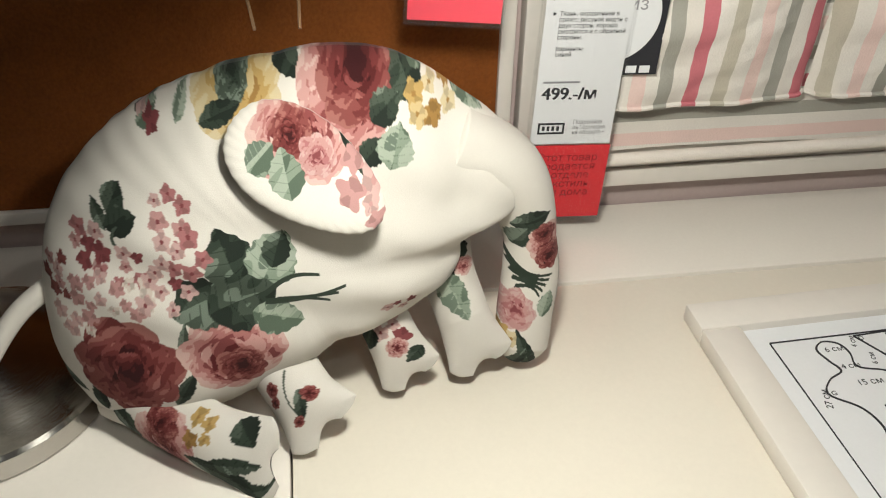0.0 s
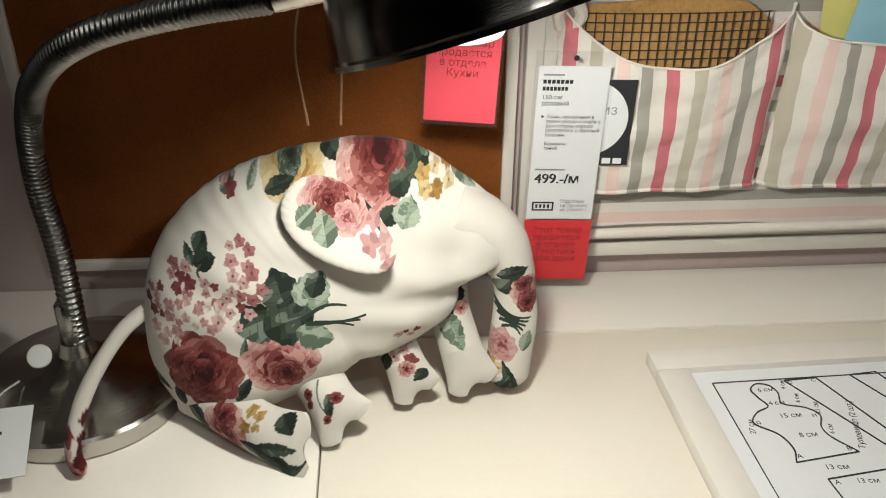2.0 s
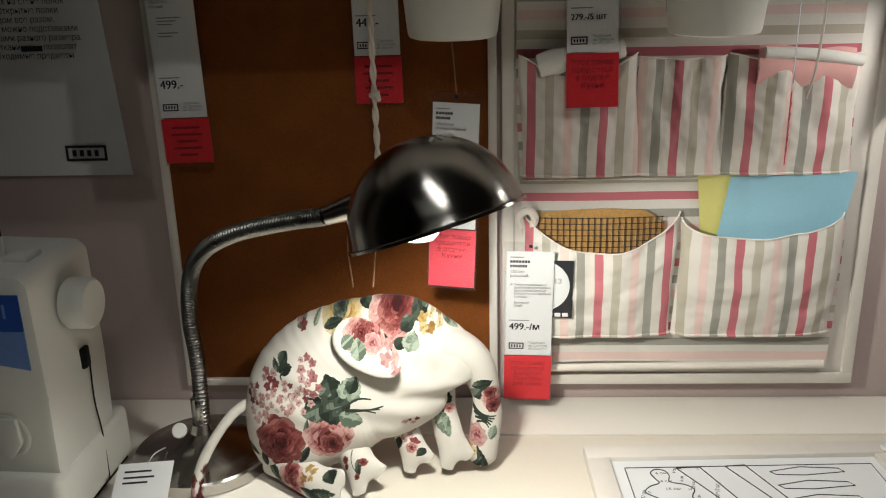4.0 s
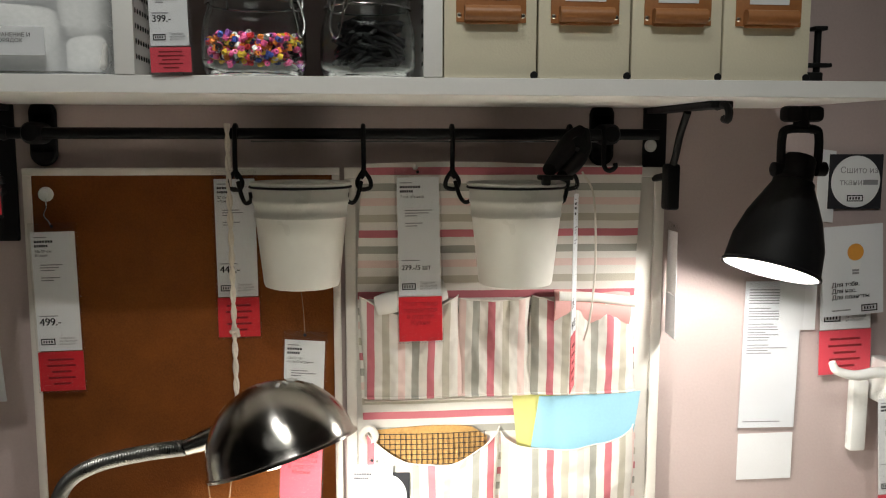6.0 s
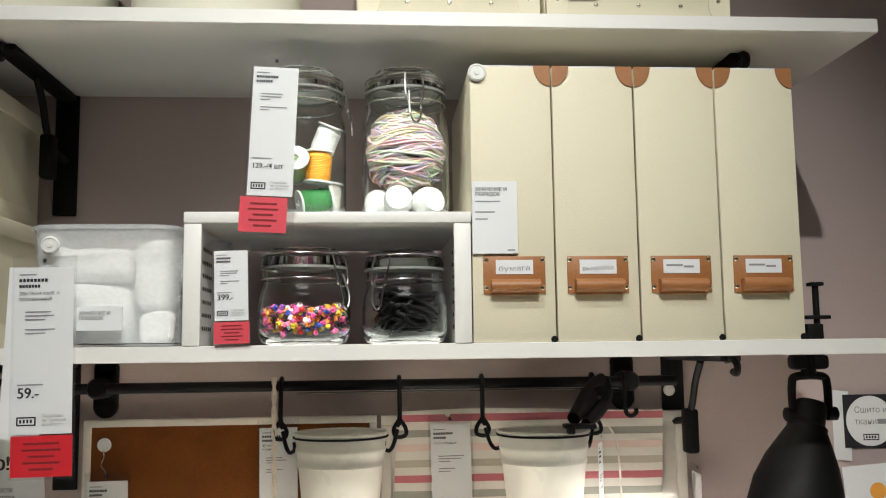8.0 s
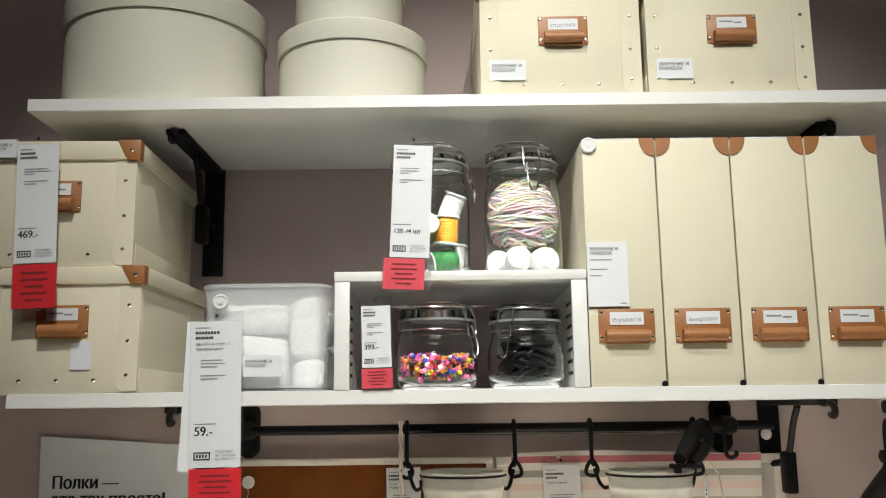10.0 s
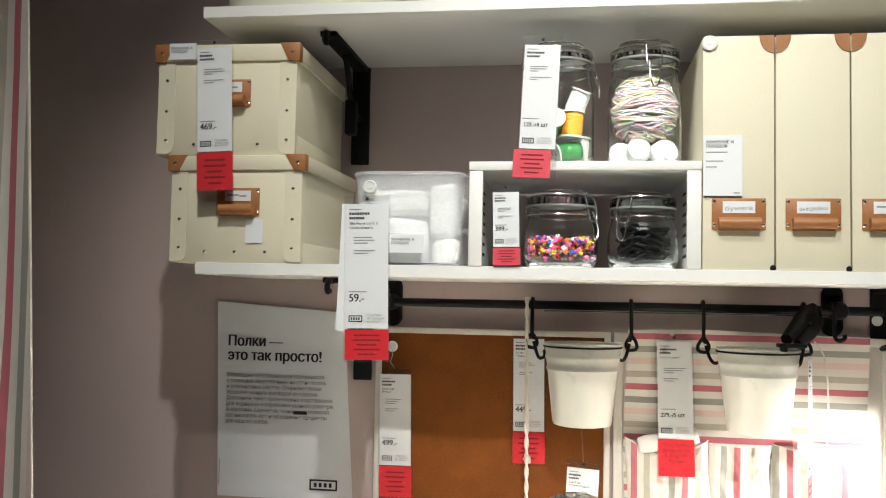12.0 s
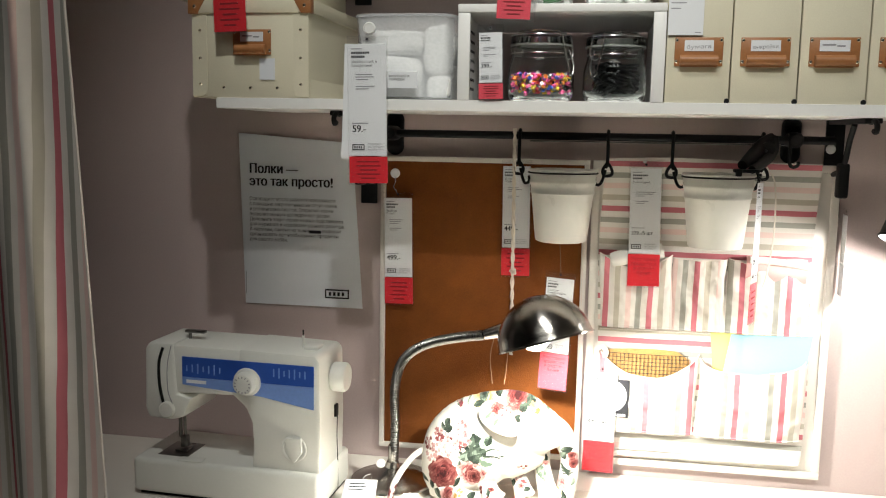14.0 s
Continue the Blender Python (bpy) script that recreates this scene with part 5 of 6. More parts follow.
def sprig(col, x, z, cx, cz, rx, rz, n, tones, s, size=0.0058):
    """A scatter of small four-petalled flowers, kept a little apart."""
    r = np.random.RandomState(s)
    done = []
    for _ in range(n * 6):
        if len(done) >= n:
            break
        a, q = r.rand() * 6.28, math.sqrt(r.rand())
        fx, fz = cx + rx * q * math.cos(a), cz + rz * q * math.sin(a)
        if any(math.hypot(fx - gx, fz - gz) < 1.5 * size for gx, gz in done):
            continue
        done.append((fx, fz))
        sz, ph = size * (0.75 + 0.5 * r.rand()), r.rand() * 6
        c = tones[r.randint(len(tones))]
        near = (np.abs(x - fx) < 1.5 * sz) & (np.abs(z - fz) < 1.5 * sz)
        if not near.any():
            continue
        dx, dz = x - fx, z - fz
        d, b = np.hypot(dx, dz) / sz, np.arctan2(dz, dx)
        put(col, near & (d < 0.86 + 0.16 * np.cos(5 * b + ph) + 0.10 * np.sin(3 * b + 2 * ph)), c)
        put(col, near & (d < 0.80) & (np.sin(2 * b + ph) + 0.5 * np.sin(5 * b) > 0.25), [0.72 * v for v in c])
        put(col, near & (d < 0.20), tones[0])


DARKRED = [(0.035, 0.006, 0.007), (0.075, 0.012, 0.012), (0.13, 0.026, 0.025), (0.20, 0.055, 0.050), (0.30, 0.12, 0.105)]
PINKR = [(0.10, 0.014, 0.016), (0.20, 0.05, 0.05), (0.38, 0.16, 0.15), (0.52, 0.29, 0.27), (0.60, 0.41, 0.37)]
PINKS = [(0.20, 0.05, 0.055), (0.36, 0.15, 0.15), (0.46, 0.25, 0.24), (0.53, 0.35, 0.33)]
GREENS = [(0.014, 0.020, 0.015), (0.028, 0.040, 0.029), (0.055, 0.074, 0.055), (0.15, 0.185, 0.15)]
PALEG = [(0.09, 0.125, 0.09), (0.22, 0.27, 0.21), (0.33, 0.38, 0.31), (0.13, 0.17, 0.13)]
GOLD = [(0.30, 0.17, 0.05), (0.45, 0.30, 0.11), (0.55, 0.42, 0.22), (0.60, 0.50, 0.32)]


def body_print(col, x, z):
    leaf(col, x, z, 0.1438, 0.7849, 0.0099, 0.0043, 100, GREENS, 1)
    leaf(col, x, z, 0.1284, 0.7901, 0.0105, 0.0040, -30, GREENS, 2)
    leaf(col, x, z, 0.1908, 0.7974, 0.0124, 0.0043, 60, GREENS, 16)
    leaf(col, x, z, 0.1933, 0.8255, 0.0124, 0.0028, 80, GREENS, 17)
    rose(col, x, z, 0.1637, 0.8096, 0.0267, DARKRED, 1)
    rose(col, x, z, 0.2173, 0.8174, 0.0254, PINKR, 2)
    rose(col, x, z, 0.2205, 0.8088, 0.0124, DARKRED, 5)
    leaf(col, x, z, 0.2199, 0.8659, 0.0161, 0.0130, 110, GREENS, 3)
    leaf(col, x, z, 0.2407, 0.8660, 0.0149, 0.0124, 60, PALEG, 4)
    leaf(col, x, z, 0.2033, 0.8460, 0.0155, 0.0130, 200, GREENS, 5)
    leaf(col, x, z, 0.2246, 0.8467, 0.0186, 0.0143, 20, GREENS, 18)
    leaf(col, x, z, 0.2415, 0.8354, 0.0136, 0.0093, -20, PALEG, 6)
    leaf(col, x, z, 0.2433, 0.8706, 0.0093, 0.0068, 70, GREENS, 19)
    stem(col, x, z, 0.2354, 0.8446, 0.2756, 0.8478, 0.0013, GREENS[1], -0.002)
    stem(col, x, z, 0.2354, 0.8446, 0.2719, 0.8448, 0.0013, GREENS[1], 0.0)
    stem(col, x, z, 0.2354, 0.8446, 0.2674, 0.8408, 0.0013, GREENS[1], 0.002)
    stem(col, x, z, 0.2358, 0.8490, 0.2630, 0.8552, 0.0013, GREENS[1], 0.004)
    leaf(col, x, z, 0.1663, 0.8917, 0.0074, 0.0062, 60, GREENS, 7)
    leaf(col, x, z, 0.1583, 0.8840, 0.0068, 0.0037, 120, GREENS, 8)
    leaf(col, x, z, 0.1696, 0.8828, 0.0087, 0.0062, 20, GREENS, 26)
    stem(col, x, z, 0.1664, 0.8712, 0.1674, 0.8807, 0.001, GREENS[2], 0.002)
    sprig(col, x, z, 0.1934, 0.8863, 0.0087, 0.0149, 32, PINKS, 1, 0.0045)
    sprig(col, x, z, 0.2013, 0.8680, 0.0093, 0.0105, 22, PINKS, 9, 0.0045)
    sprig(col, x, z, 0.1532, 0.8689, 0.0093, 0.0118, 22, PINKS, 2, 0.0043)
    sprig(col, x, z, 0.1721, 0.8618, 0.0186, 0.0087, 35, PINKS, 3, 0.0043)
    sprig(col, x, z, 0.1336, 0.8501, 0.0093, 0.0112, 28, [DARKRED[3], PINKS[2], PINKS[3]], 10, 0.0034)
    sprig(col, x, z, 0.1619, 0.8485, 0.0217, 0.0093, 35, [PINKS[2], PINKS[3], (0.60, 0.52, 0.46)], 4, 0.0043)
    sprig(col, x, z, 0.1400, 0.8320, 0.0105, 0.0056, 12, [PINKS[2], PINKS[3], (0.60, 0.52, 0.46)], 11, 0.0040)
    sprig(col, x, z, 0.1870, 0.8505, 0.0124, 0.0074, 16, PINKS, 12, 0.0043)
    leaf(col, x, z, 0.1781, 0.9258, 0.0093, 0.0062, -20, GREENS, 9)
    leaf(col, x, z, 0.1838, 0.9214, 0.0062, 0.0043, 40, PALEG, 20)
    stem(col, x, z, 0.1800, 0.9297, 0.2099, 0.9293, 0.0011, GREENS[2], 0.006)
    leaf(col, x, z, 0.2011, 0.9265, 0.0068, 0.0031, 70, PALEG, 27)
    sprig(col, x, z, 0.1830, 0.9223, 0.0050, 0.0037, 6, PINKS, 8, 0.0040)
    rose(col, x, z, 0.2283, 0.9349, 0.0223, GOLD, 3)
    rose(col, x, z, 0.2265, 0.9371, 0.0087, GREENS, 4)
    leaf(col, x, z, 0.2537, 0.9416, 0.0105, 0.0050, -25, GREENS, 10)
    leaf(col, x, z, 0.2205, 0.9249, 0.0112, 0.0043, 20, GREENS, 11)
    rose(col, x, z, 0.2811, 0.9260, 0.0229, PINKR, 7)
    rose(col, x, z, 0.2872, 0.9406, 0.0205, DARKRED, 6)
    leaf(col, x, z, 0.3126, 0.9342, 0.0118, 0.0081, 110, GREENS, 13)
    leaf(col, x, z, 0.3013, 0.9243, 0.0093, 0.0074, 30, GREENS, 12)
    leaf(col, x, z, 0.2933, 0.9076, 0.0081, 0.0062, 40, GREENS, 28)
    leaf(col, x, z, 0.3049, 0.9081, 0.0099, 0.0093, 70, PALEG, 14)
    sprig(col, x, z, 0.3276, 0.9250, 0.0136, 0.0105, 25, GOLD, 5, 0.0050)
    sprig(col, x, z, 0.3241, 0.9198, 0.0068, 0.0050, 9, GOLD, 13, 0.0048)
    leaf(col, x, z, 0.3453, 0.9188, 0.0112, 0.0031, -40, PALEG, 15)
    leaf(col, x, z, 0.3204, 0.9373, 0.0068, 0.0037, -20, PALEG, 29)
    sprig(col, x, z, 0.3812, 0.8866, 0.0043, 0.0056, 8, PINKS, 6, 0.0032)
    sprig(col, x, z, 0.3037, 0.8256, 0.0081, 0.0037, 12, PINKS, 7, 0.0032)


def trunk_print(col, x, z):
    leaf(col, x, z, 0.3802, 0.8524, 0.0118, 0.0068, 15, GREENS, 20)
    leaf(col, x, z, 0.3746, 0.8411, 0.0081, 0.0074, 60, GREENS, 21)
    rose(col, x, z, 0.3905, 0.8359, 0.0118, PINKR, 21)
    rose(col, x, z, 0.3923, 0.8274, 0.0081, DARKRED, 22)
    rose(col, x, z, 0.3887, 0.8426, 0.0068, DARKRED, 26)
    stem(col, x, z, 0.3679, 0.8277, 0.3952, 0.8146, 0.0013, GREENS[1], -0.004)
    stem(col, x, z, 0.3693, 0.8229, 0.3932, 0.8117, 0.0013, GREENS[1], -0.002)
    stem(col, x, z, 0.3706, 0.8181, 0.3912, 0.8088, 0.0013, GREENS[1], 0.0)
    stem(col, x, z, 0.3720, 0.8132, 0.3891, 0.8059, 0.0013, GREENS[1], 0.002)
    stem(col, x, z, 0.3733, 0.8083, 0.3871, 0.8029, 0.0013, GREENS[1], 0.004)
    rose(col, x, z, 0.3737, 0.7947, 0.0112, PINKS, 23)
    sprig(col, x, z, 0.3651, 0.7790, 0.0068, 0.0037, 7, GOLD, 24, 0.004)
    leaf(col, x, z, 0.3790, 0.7690, 0.0161, 0.0046, 110, GREENS, 22)
    leaf(col, x, z, 0.3738, 0.7644, 0.0112, 0.0043, 60, GREENS, 25)
    leaf(col, x, z, 0.3913, 0.7977, 0.0081, 0.0050, 70, PALEG, 24)


def leg_print(k):
    """Prints of the four legs, in metres along and across each leg."""
    def f(col, x, z):
        if k == 0:
            leaf(col, x, z, 0.030, 0.030, 0.016, 0.006, 20, GREENS, 30)
            rose(col, x, z, 0.052, 0.026, 0.018, PINKR, 31)
            rose(col, x, z, 0.050, 0.017, 0.010, DARKRED, 32)
            leaf(col, x, z, 0.087, 0.030, 0.022, 0.0055, 8, GREENS, 33)
            leaf(col, x, z, 0.090, 0.023, 0.014, 0.004, -12, GREENS, 37)
            sprig(col, x, z, 0.070, 0.012, 0.006, 0.008, 9, GOLD, 34, 0.0042)
            leaf(col, x, z, 0.092, 0.007, 0.008, 0.006, 40, GREENS, 35)
        elif k == 1:
            stem(col, x, z, 0.040, 0.014, 0.064, 0.022, 0.0006, GREENS[2], 0.003)
            leaf(col, x, z, 0.060, 0.018, 0.009, 0.0032, 30, GREENS, 36)
            for a, b, q in ((0.044, 0.026, 0.0038), (0.050, 0.029, 0.0030), (0.058, 0.011, 0.0042), (0.066, 0.024, 0.0028)):
                rose(col, x, z, a, b, q, DARKRED, int(a * 1000))
        elif k == 2:
            sprig(col, x, z, 0.040, 0.013, 0.022, 0.009, 34, PINKS, 39, 0.0046)
            leaf(col, x, z, 0.052, 0.026, 0.007, 0.0045, 40, GREENS, 40)
            leaf(col, x, z, 0.070, 0.008, 0.006, 0.004, 70, GREENS, 41)
            rose(col, x, z, 0.062, 0.014, 0.0055, PINKR, 45)
        else:
            leaf(col, x, z, 0.026, 0.012, 0.014, 0.008, 15, GREENS, 42)
            leaf(col, x, z, 0.030, 0.026, 0.010, 0.006, 30, GREENS, 46)
            leaf(col, x, z, 0.050, 0.017, 0.018, 0.008, -10, PALEG, 43)
            rose(col, x, z, 0.034, 0.007, 0.006, PINKR, 44)
    return f


def ear_print(col, x, z):
    rose(col, x, z, 0.2716, 0.9326, 0.0143, PINKR, 51)
    rose(col, x, z, 0.2522, 0.9248, 0.0161, PINKR, 57)
    rose(col, x, z, 0.2635, 0.9235, 0.0174, PINKR, 55)
    rose(col, x, z, 0.2539, 0.9241, 0.0093, DARKRED, 52)
    rose(col, x, z, 0.2660, 0.9165, 0.0081, PINKS, 58)
    leaf(col, x, z, 0.2395, 0.9162, 0.0081, 0.0068, 40, PALEG, 53)
    leaf(col, x, z, 0.2511, 0.9100, 0.0105, 0.0081, 100, PALEG, 54)
    leaf(col, x, z, 0.2822, 0.9167, 0.0124, 0.0015, -60, GREENS, 59)
    sprig(col, x, z, 0.2872, 0.9061, 0.0081, 0.0105, 14, PINKS[2:], 56, 0.0066)
    sprig(col, x, z, 0.2899, 0.8951, 0.0037, 0.0062, 5, PINKS[2:], 60, 0.005)


eco, equads, ecols = [], [], []
COTTON = (0.52, 0.495, 0.455)


def add_piece(V, n_u, n_v, wrap, paint, px, pz):
    """Adds an (n_v, n_u) grid of points to the toy, with its printed colours."""
    base = sum(len(v) for v in eco)
    col = np.tile(np.array(COTTON), (len(V), 1))
    paint(col, px, pz)
    col[np.any(col != np.array(COTTON), 1)] *= 0.74
    eco.append(V)
    ecols.append(col)
    for j in range(n_v - 1):
        for i in range(n_u if wrap else n_u - 1):
            k = (i + 1) % n_u
            equads.append((base + j * n_u + i, base + j * n_u + k, base + (j + 1) * n_u + k, base + (j + 1) * n_u + i))


# body: a stuffed shape from an outline round its middle
OUT = [(4, 0.139), (9, 0.137), (17, 0.131), (24, 0.124), (31, 0.116), (43, 0.109), (56, 0.103), (71, 0.094), (92, 0.085), (118, 0.087), (137, 0.097), (154, 0.109), (167, 0.120), (177, 0.127), (190, 0.134),
       (199, 0.140), (208, 0.145), (218, 0.147), (227, 0.134), (237, 0.112), (249, 0.094), (271, 0.073), (290, 0.063), (314, 0.073), (329, 0.083), (343, 0.096), (355, 0.090)]
ang = np.radians([a for a, _ in OUT] + [OUT[0][0] + 360])
rad = np.array([r for _, r in OUT] + [OUT[0][1]])
for side, NU, NV in ((-1, 900, 230), (1, 300, 60)):
    th = np.linspace(0, 2 * np.pi, NU, endpoint=False)
    rr_ = np.interp((th - ang[0]) % (2 * np.pi) + ang[0], ang, rad)
    step = max(1, NU // 225)
    for _ in range(8):
        rr_ = (np.roll(rr_, step) + rr_ + np.roll(rr_, -step)) / 3
    pucker = np.sin(37 * th + 2.5 * np.sin(5 * th)) * (0.6 + 0.4 * np.sin(3 * th + 1))
    rr_ = rr_ * (1 + 0.0035 * pucker)
    u = np.linspace(0.002, 1, NV)[:, None]
    px = 0.250 + u * rr_ * np.cos(th)
    pz = 0.855 + u * rr_ * np.sin(th)
    bul = (1 - u ** 2.3) ** 0.55
    seam = 1 - 0.10 * np.exp(-((px - 0.338) / 0.012) ** 2) * (pz < 0.93)
    wr = 0.0011 * swirl(px, pz, 48, 1) * u * (0.4 + 0.6 * u) * (1 - u ** 8) + 0.0016 * np.sin(60 * px + 9 * np.sin(22 * pz)) * (1 - u) * u * 4 + 0.0022 * np.sin(9 * th + 3) * u ** 6 * (1 - u) * 6
    py = EY + 0.006 - 0.29 * (0.935 - pz) + side * (0.0009 * pucker * u ** 14 * (1 - u ** 20) + 0.050 * bul * seam * (1 - 0.22 * (px - 0.25) / 0.13) + wr)
    add_piece(np.stack([px, py, pz], -1).reshape(-1, 3), NU, NV, True, body_print, px.ravel(), pz.ravel())


def limb(path, ra, rb, flat, paint, n_u=120, n_v=140, own=None, foot=0.0):
    """A stuffed tube along a path, closed at both ends; own: prints by place along and across instead of x and z."""
    pts = glide(path, n_v)
    length, rwide = sum((b - a).length for a, b in zip(pts, pts[1:])), ra(0.5)
    V, U2, V2 = [], [], []
    for j, p in enumerate(pts):
        s = j / (n_v - 1)
        d = (pts[min(j + 1, n_v - 1)] - pts[max(j - 1, 0)]).normalized()
        side = d.cross(Vector((0, -1, 0.35))).normalized()
        front = side.cross(d).normalized()
        close = min(1, max(0.0004, (1 - s) / 0.07)) ** 0.4 * min(1, 0.02 + s / 0.03) ** 0.5
        a, b = ra(s) * close, rb(s) * close
        if foot:
            shut = min(1, 0.02 + s / 0.03) ** 0.5
            a = ra(s) * shut * (1 if s < 0.94 else max(0.02, (1 - s) / 0.06) ** 0.25)
            b = rb(s) * shut * min(1, max(0.0, (1 - s) / 0.30)) ** 0.6 + 0.0004
        for i in range(n_u):
            t = 2 * math.pi * i / n_u
            wq = 1 + 0.018 * math.sin(2.3 * s * 6.28 + 2 * t) + 0.01 * math.sin(19 * s + 3 * t)
            V.append(p + side * (a * math.cos(t) * wq) + front * (b * math.sin(t) * wq * (abs(math.sin(t)) ** 0.35 if foot else 1)) + d * (foot * s ** 7 * (abs(math.cos(t)) ** 2 - 0.3 + 0.5 * math.cos(t))))
            U2.append(s * length)
            V2.append(rwide * (1 + math.cos(t)))
    V = np.array([tuple(v) for v in V])
    if own:
        add_piece(V, n_u, n_v, True, paint, np.array(U2), np.array(V2))
    else:
        add_piece(V, n_u, n_v, True, paint, V[:, 0], V[:, 2])


limb([(0.330, EY - 0.004, 0.893), (0.366, EY - 0.006, 0.874), (0.3815, EY - 0.009, 0.847), (0.3850, EY - 0.016, 0.815), (0.3815, EY - 0.026, 0.784), (0.377, EY - 0.038, 0.757)],
     lambda s: 0.027 - 0.012 * min(1, s * 2.0) + 0.0025 * math.sin(3.1 * min(1, max(0, s * 2 - 1))), lambda s: 0.030 - 0.014 * min(1, s * 1.6) - 0.003 * s, 1, trunk_print, 200, 300)
LEGS = (([(0.150, -0.178, 0.778), (0.186, -0.210, 0.770), (0.232, -0.243, 0.767)], 0.0215), ([(0.224, -0.166, 0.806), (0.241, -0.196, 0.786), (0.260, -0.222, 0.768)], 0.0205),
        ([(0.279, -0.148, 0.830), (0.294, -0.166, 0.800), (0.311, -0.188, 0.767)], 0.0165), ([(0.329, -0.138, 0.845), (0.338, -0.156, 0.806), (0.353, -0.182, 0.767)], 0.0175))
for k, (path, r) in enumerate(LEGS):
    limb(path, lambda s, r=r: r * (1.18 - 0.30 * math.sin(min(1, s * 1.05) * 2.7) + 0.14 * s ** 6), lambda s, r=r: r * (0.85 - 0.15 * s), 1, leg_print(k), 140, 170, True, 0.24 * r)
# ear: a flat stuffed flap sewn on along its upper edge, standing off below
NU, NV = 420, 110
th = np.linspace(0, 2 * np.pi, NU, endpoint=False)
for side in (-1, 1):
    u = np.linspace(0.003, 1, NV)[:, None]
    a0 = math.radians(-25)
    el_r = 1 + 0.05 * np.cos(3 * th + 0.5) + 0.006 * np.sin(31 * th)
    ex, ez = 0.0390 * u * el_r * np.cos(th), 0.0212 * u * el_r * np.sin(th)
    px = 0.2590 + ex * math.cos(a0) - ez * math.sin(a0)
    pz = 0.9095 + ex * math.sin(a0) + ez * math.cos(a0)
    py = -0.184 + 0.78 * (pz - 0.912) + side * 0.0065 * (1 - u ** 5) ** 0.6 + 0.003 * np.sin(40 * px) - 0.004 * ((px - 0.259) / 0.038) ** 2
    add_piece(np.stack([px, py, pz], -1).reshape(-1, 3), NU, NV, True, ear_print if side < 0 else (lambda c, x, z: None), px.ravel(), pz.ravel())
# tail
limb([(0.126, -0.158, 0.834), (0.103, -0.178, 0.822), (0.080, -0.204, 0.790), (0.074, -0.228, 0.764), (0.084, -0.246, 0.7565)], lambda s: 0.0055, lambda s: 0.0055, 1, lambda c, x, z: sprig(c, x, z, 0.078, 0.765, 0.01, 0.02, 12, PINKR, 61, 0.006), 24, 60)

me = bpy.data.meshes.new("toy_elephant")
co = np.concatenate(eco)
me.from_pydata(co.tolist(), [], equads)
at = me.color_attributes.new("print", "FLOAT_COLOR", "POINT")
at.data.foreach_set("color", np.concatenate([np.concatenate(ecols), np.ones((len(co), 1))], 1).astype(np.float32).ravel())
bm = bmesh.new()
bm.from_mesh(me)
bmesh.ops.recalc_face_normals(bm, faces=bm.faces)
bm.to_mesh(me)
bm.free()
me.shade_smooth()
FABRIC = mat("printed_cotton", (1, 1, 1), 0.85, 0, 0.05, 1700, 20, 0.12, 0.15)
ntf = FABRIC.node_tree
an = ntf.nodes.new("ShaderNodeAttribute")
an.attribute_name = "print"
ntf.links.new(an.outputs["Color"], [n for n in ntf.nodes if n.type == "VECT_MATH"][0].inputs[0])
FABRIC.node_tree.nodes["Principled BSDF"].inputs["Sheen Weight"].default_value = 0.03
me.materials.append(FABRIC)
tagged(new("toy_elephant", me), "stuffed toy elephant of white cotton printed with roses", "stuffed toy")

# ---- framed sewing pattern on the desk ----
pf = empty("picture_frame", pose(0.4945, -0.140, 0.7503, -90, 0, 0) @ pose(0, 0, 0, 0, -2.0, 0), "white wooden frame holding a printed sewing pattern, lying flat", "picture frame")
W, H, B = 0.345, 0.26, 0.026
part("left_rail", box(0, B, -0.013, 0, -H + B, -B, 0.0022), WHITEWOOD, pf)
part("right_rail", box(W - B, W, -0.013, 0, -H + B, -B, 0.0022), WHITEWOOD, pf)
part("top_rail", box(0, W, -0.013, 0, -B + 0.0001, 0, 0.0022), WHITEWOOD, pf)
part("bottom_rail", box(0, W, -0.013, 0, -H, -H + B - 0.0001, 0.0022), WHITEWOOD, pf)
pr = part("print", box(B, W - B, -0.0075, -0.005, -H + B, -B, 0), PAPER, pf, "white printed pattern sheet")


def ink_line(pts, w=0.0006, closed=False, n=None):
    q = [(x, -0.0077, z) for x, z in pts]
    return tube(q + q[:1] if closed else q, w, 4, n)


part("border_line", ink_line([(0.040, -0.040), (W - 0.035, -0.040), (W - 0.035, -H + 0.035), (0.040, -H + 0.035)], 0.0006, True), INK, pr)
doll = [(0.066, -0.128), (0.070, -0.115), (0.066, -0.100), (0.053, -0.087), (0.060, -0.076), (0.071, -0.070), (0.068, -0.060), (0.066, -0.050), (0.073, -0.044), (0.082, -0.047), (0.085, -0.056), (0.083, -0.068), (0.098, -0.074), (0.105, -0.083), (0.100, -0.095), (0.102, -0.106), (0.114, -0.122)]
part("outline", ink_line([(x, z) for x, z in doll], 0.0007, False, 90), INK, pr)
part("outline_base", ink_line([(0.066, -0.128), (0.114, -0.122)], 0.0007), INK, pr)
part("outline", ink_line([(0.096, -0.042), (0.122, -0.041), (0.152, -0.118), (0.138, -0.120)], 0.0007, True), INK, pr)
part("outline", ink_line([(0.150, -0.040), (0.172, -0.038), (0.200, -0.110), (0.186, -0.112)], 0.0007, True), INK, pr)
part("outline", ink_line([(0.080, -0.145), (0.132, -0.139), (0.150, -0.165), (0.145, -0.205), (0.085, -0.208)], 0.0007, True), INK, pr)
for k in range(3):
    z = -0.052 - 0.026 * k
    part("outline", ink_line([(0.195, z), (0.23, z + 0.008), (0.27, z + 0.004), (0.275, z - 0.003), (0.23, z - 0.008), (0.2, z - 0.006)], 0.0006, True), INK, pr)
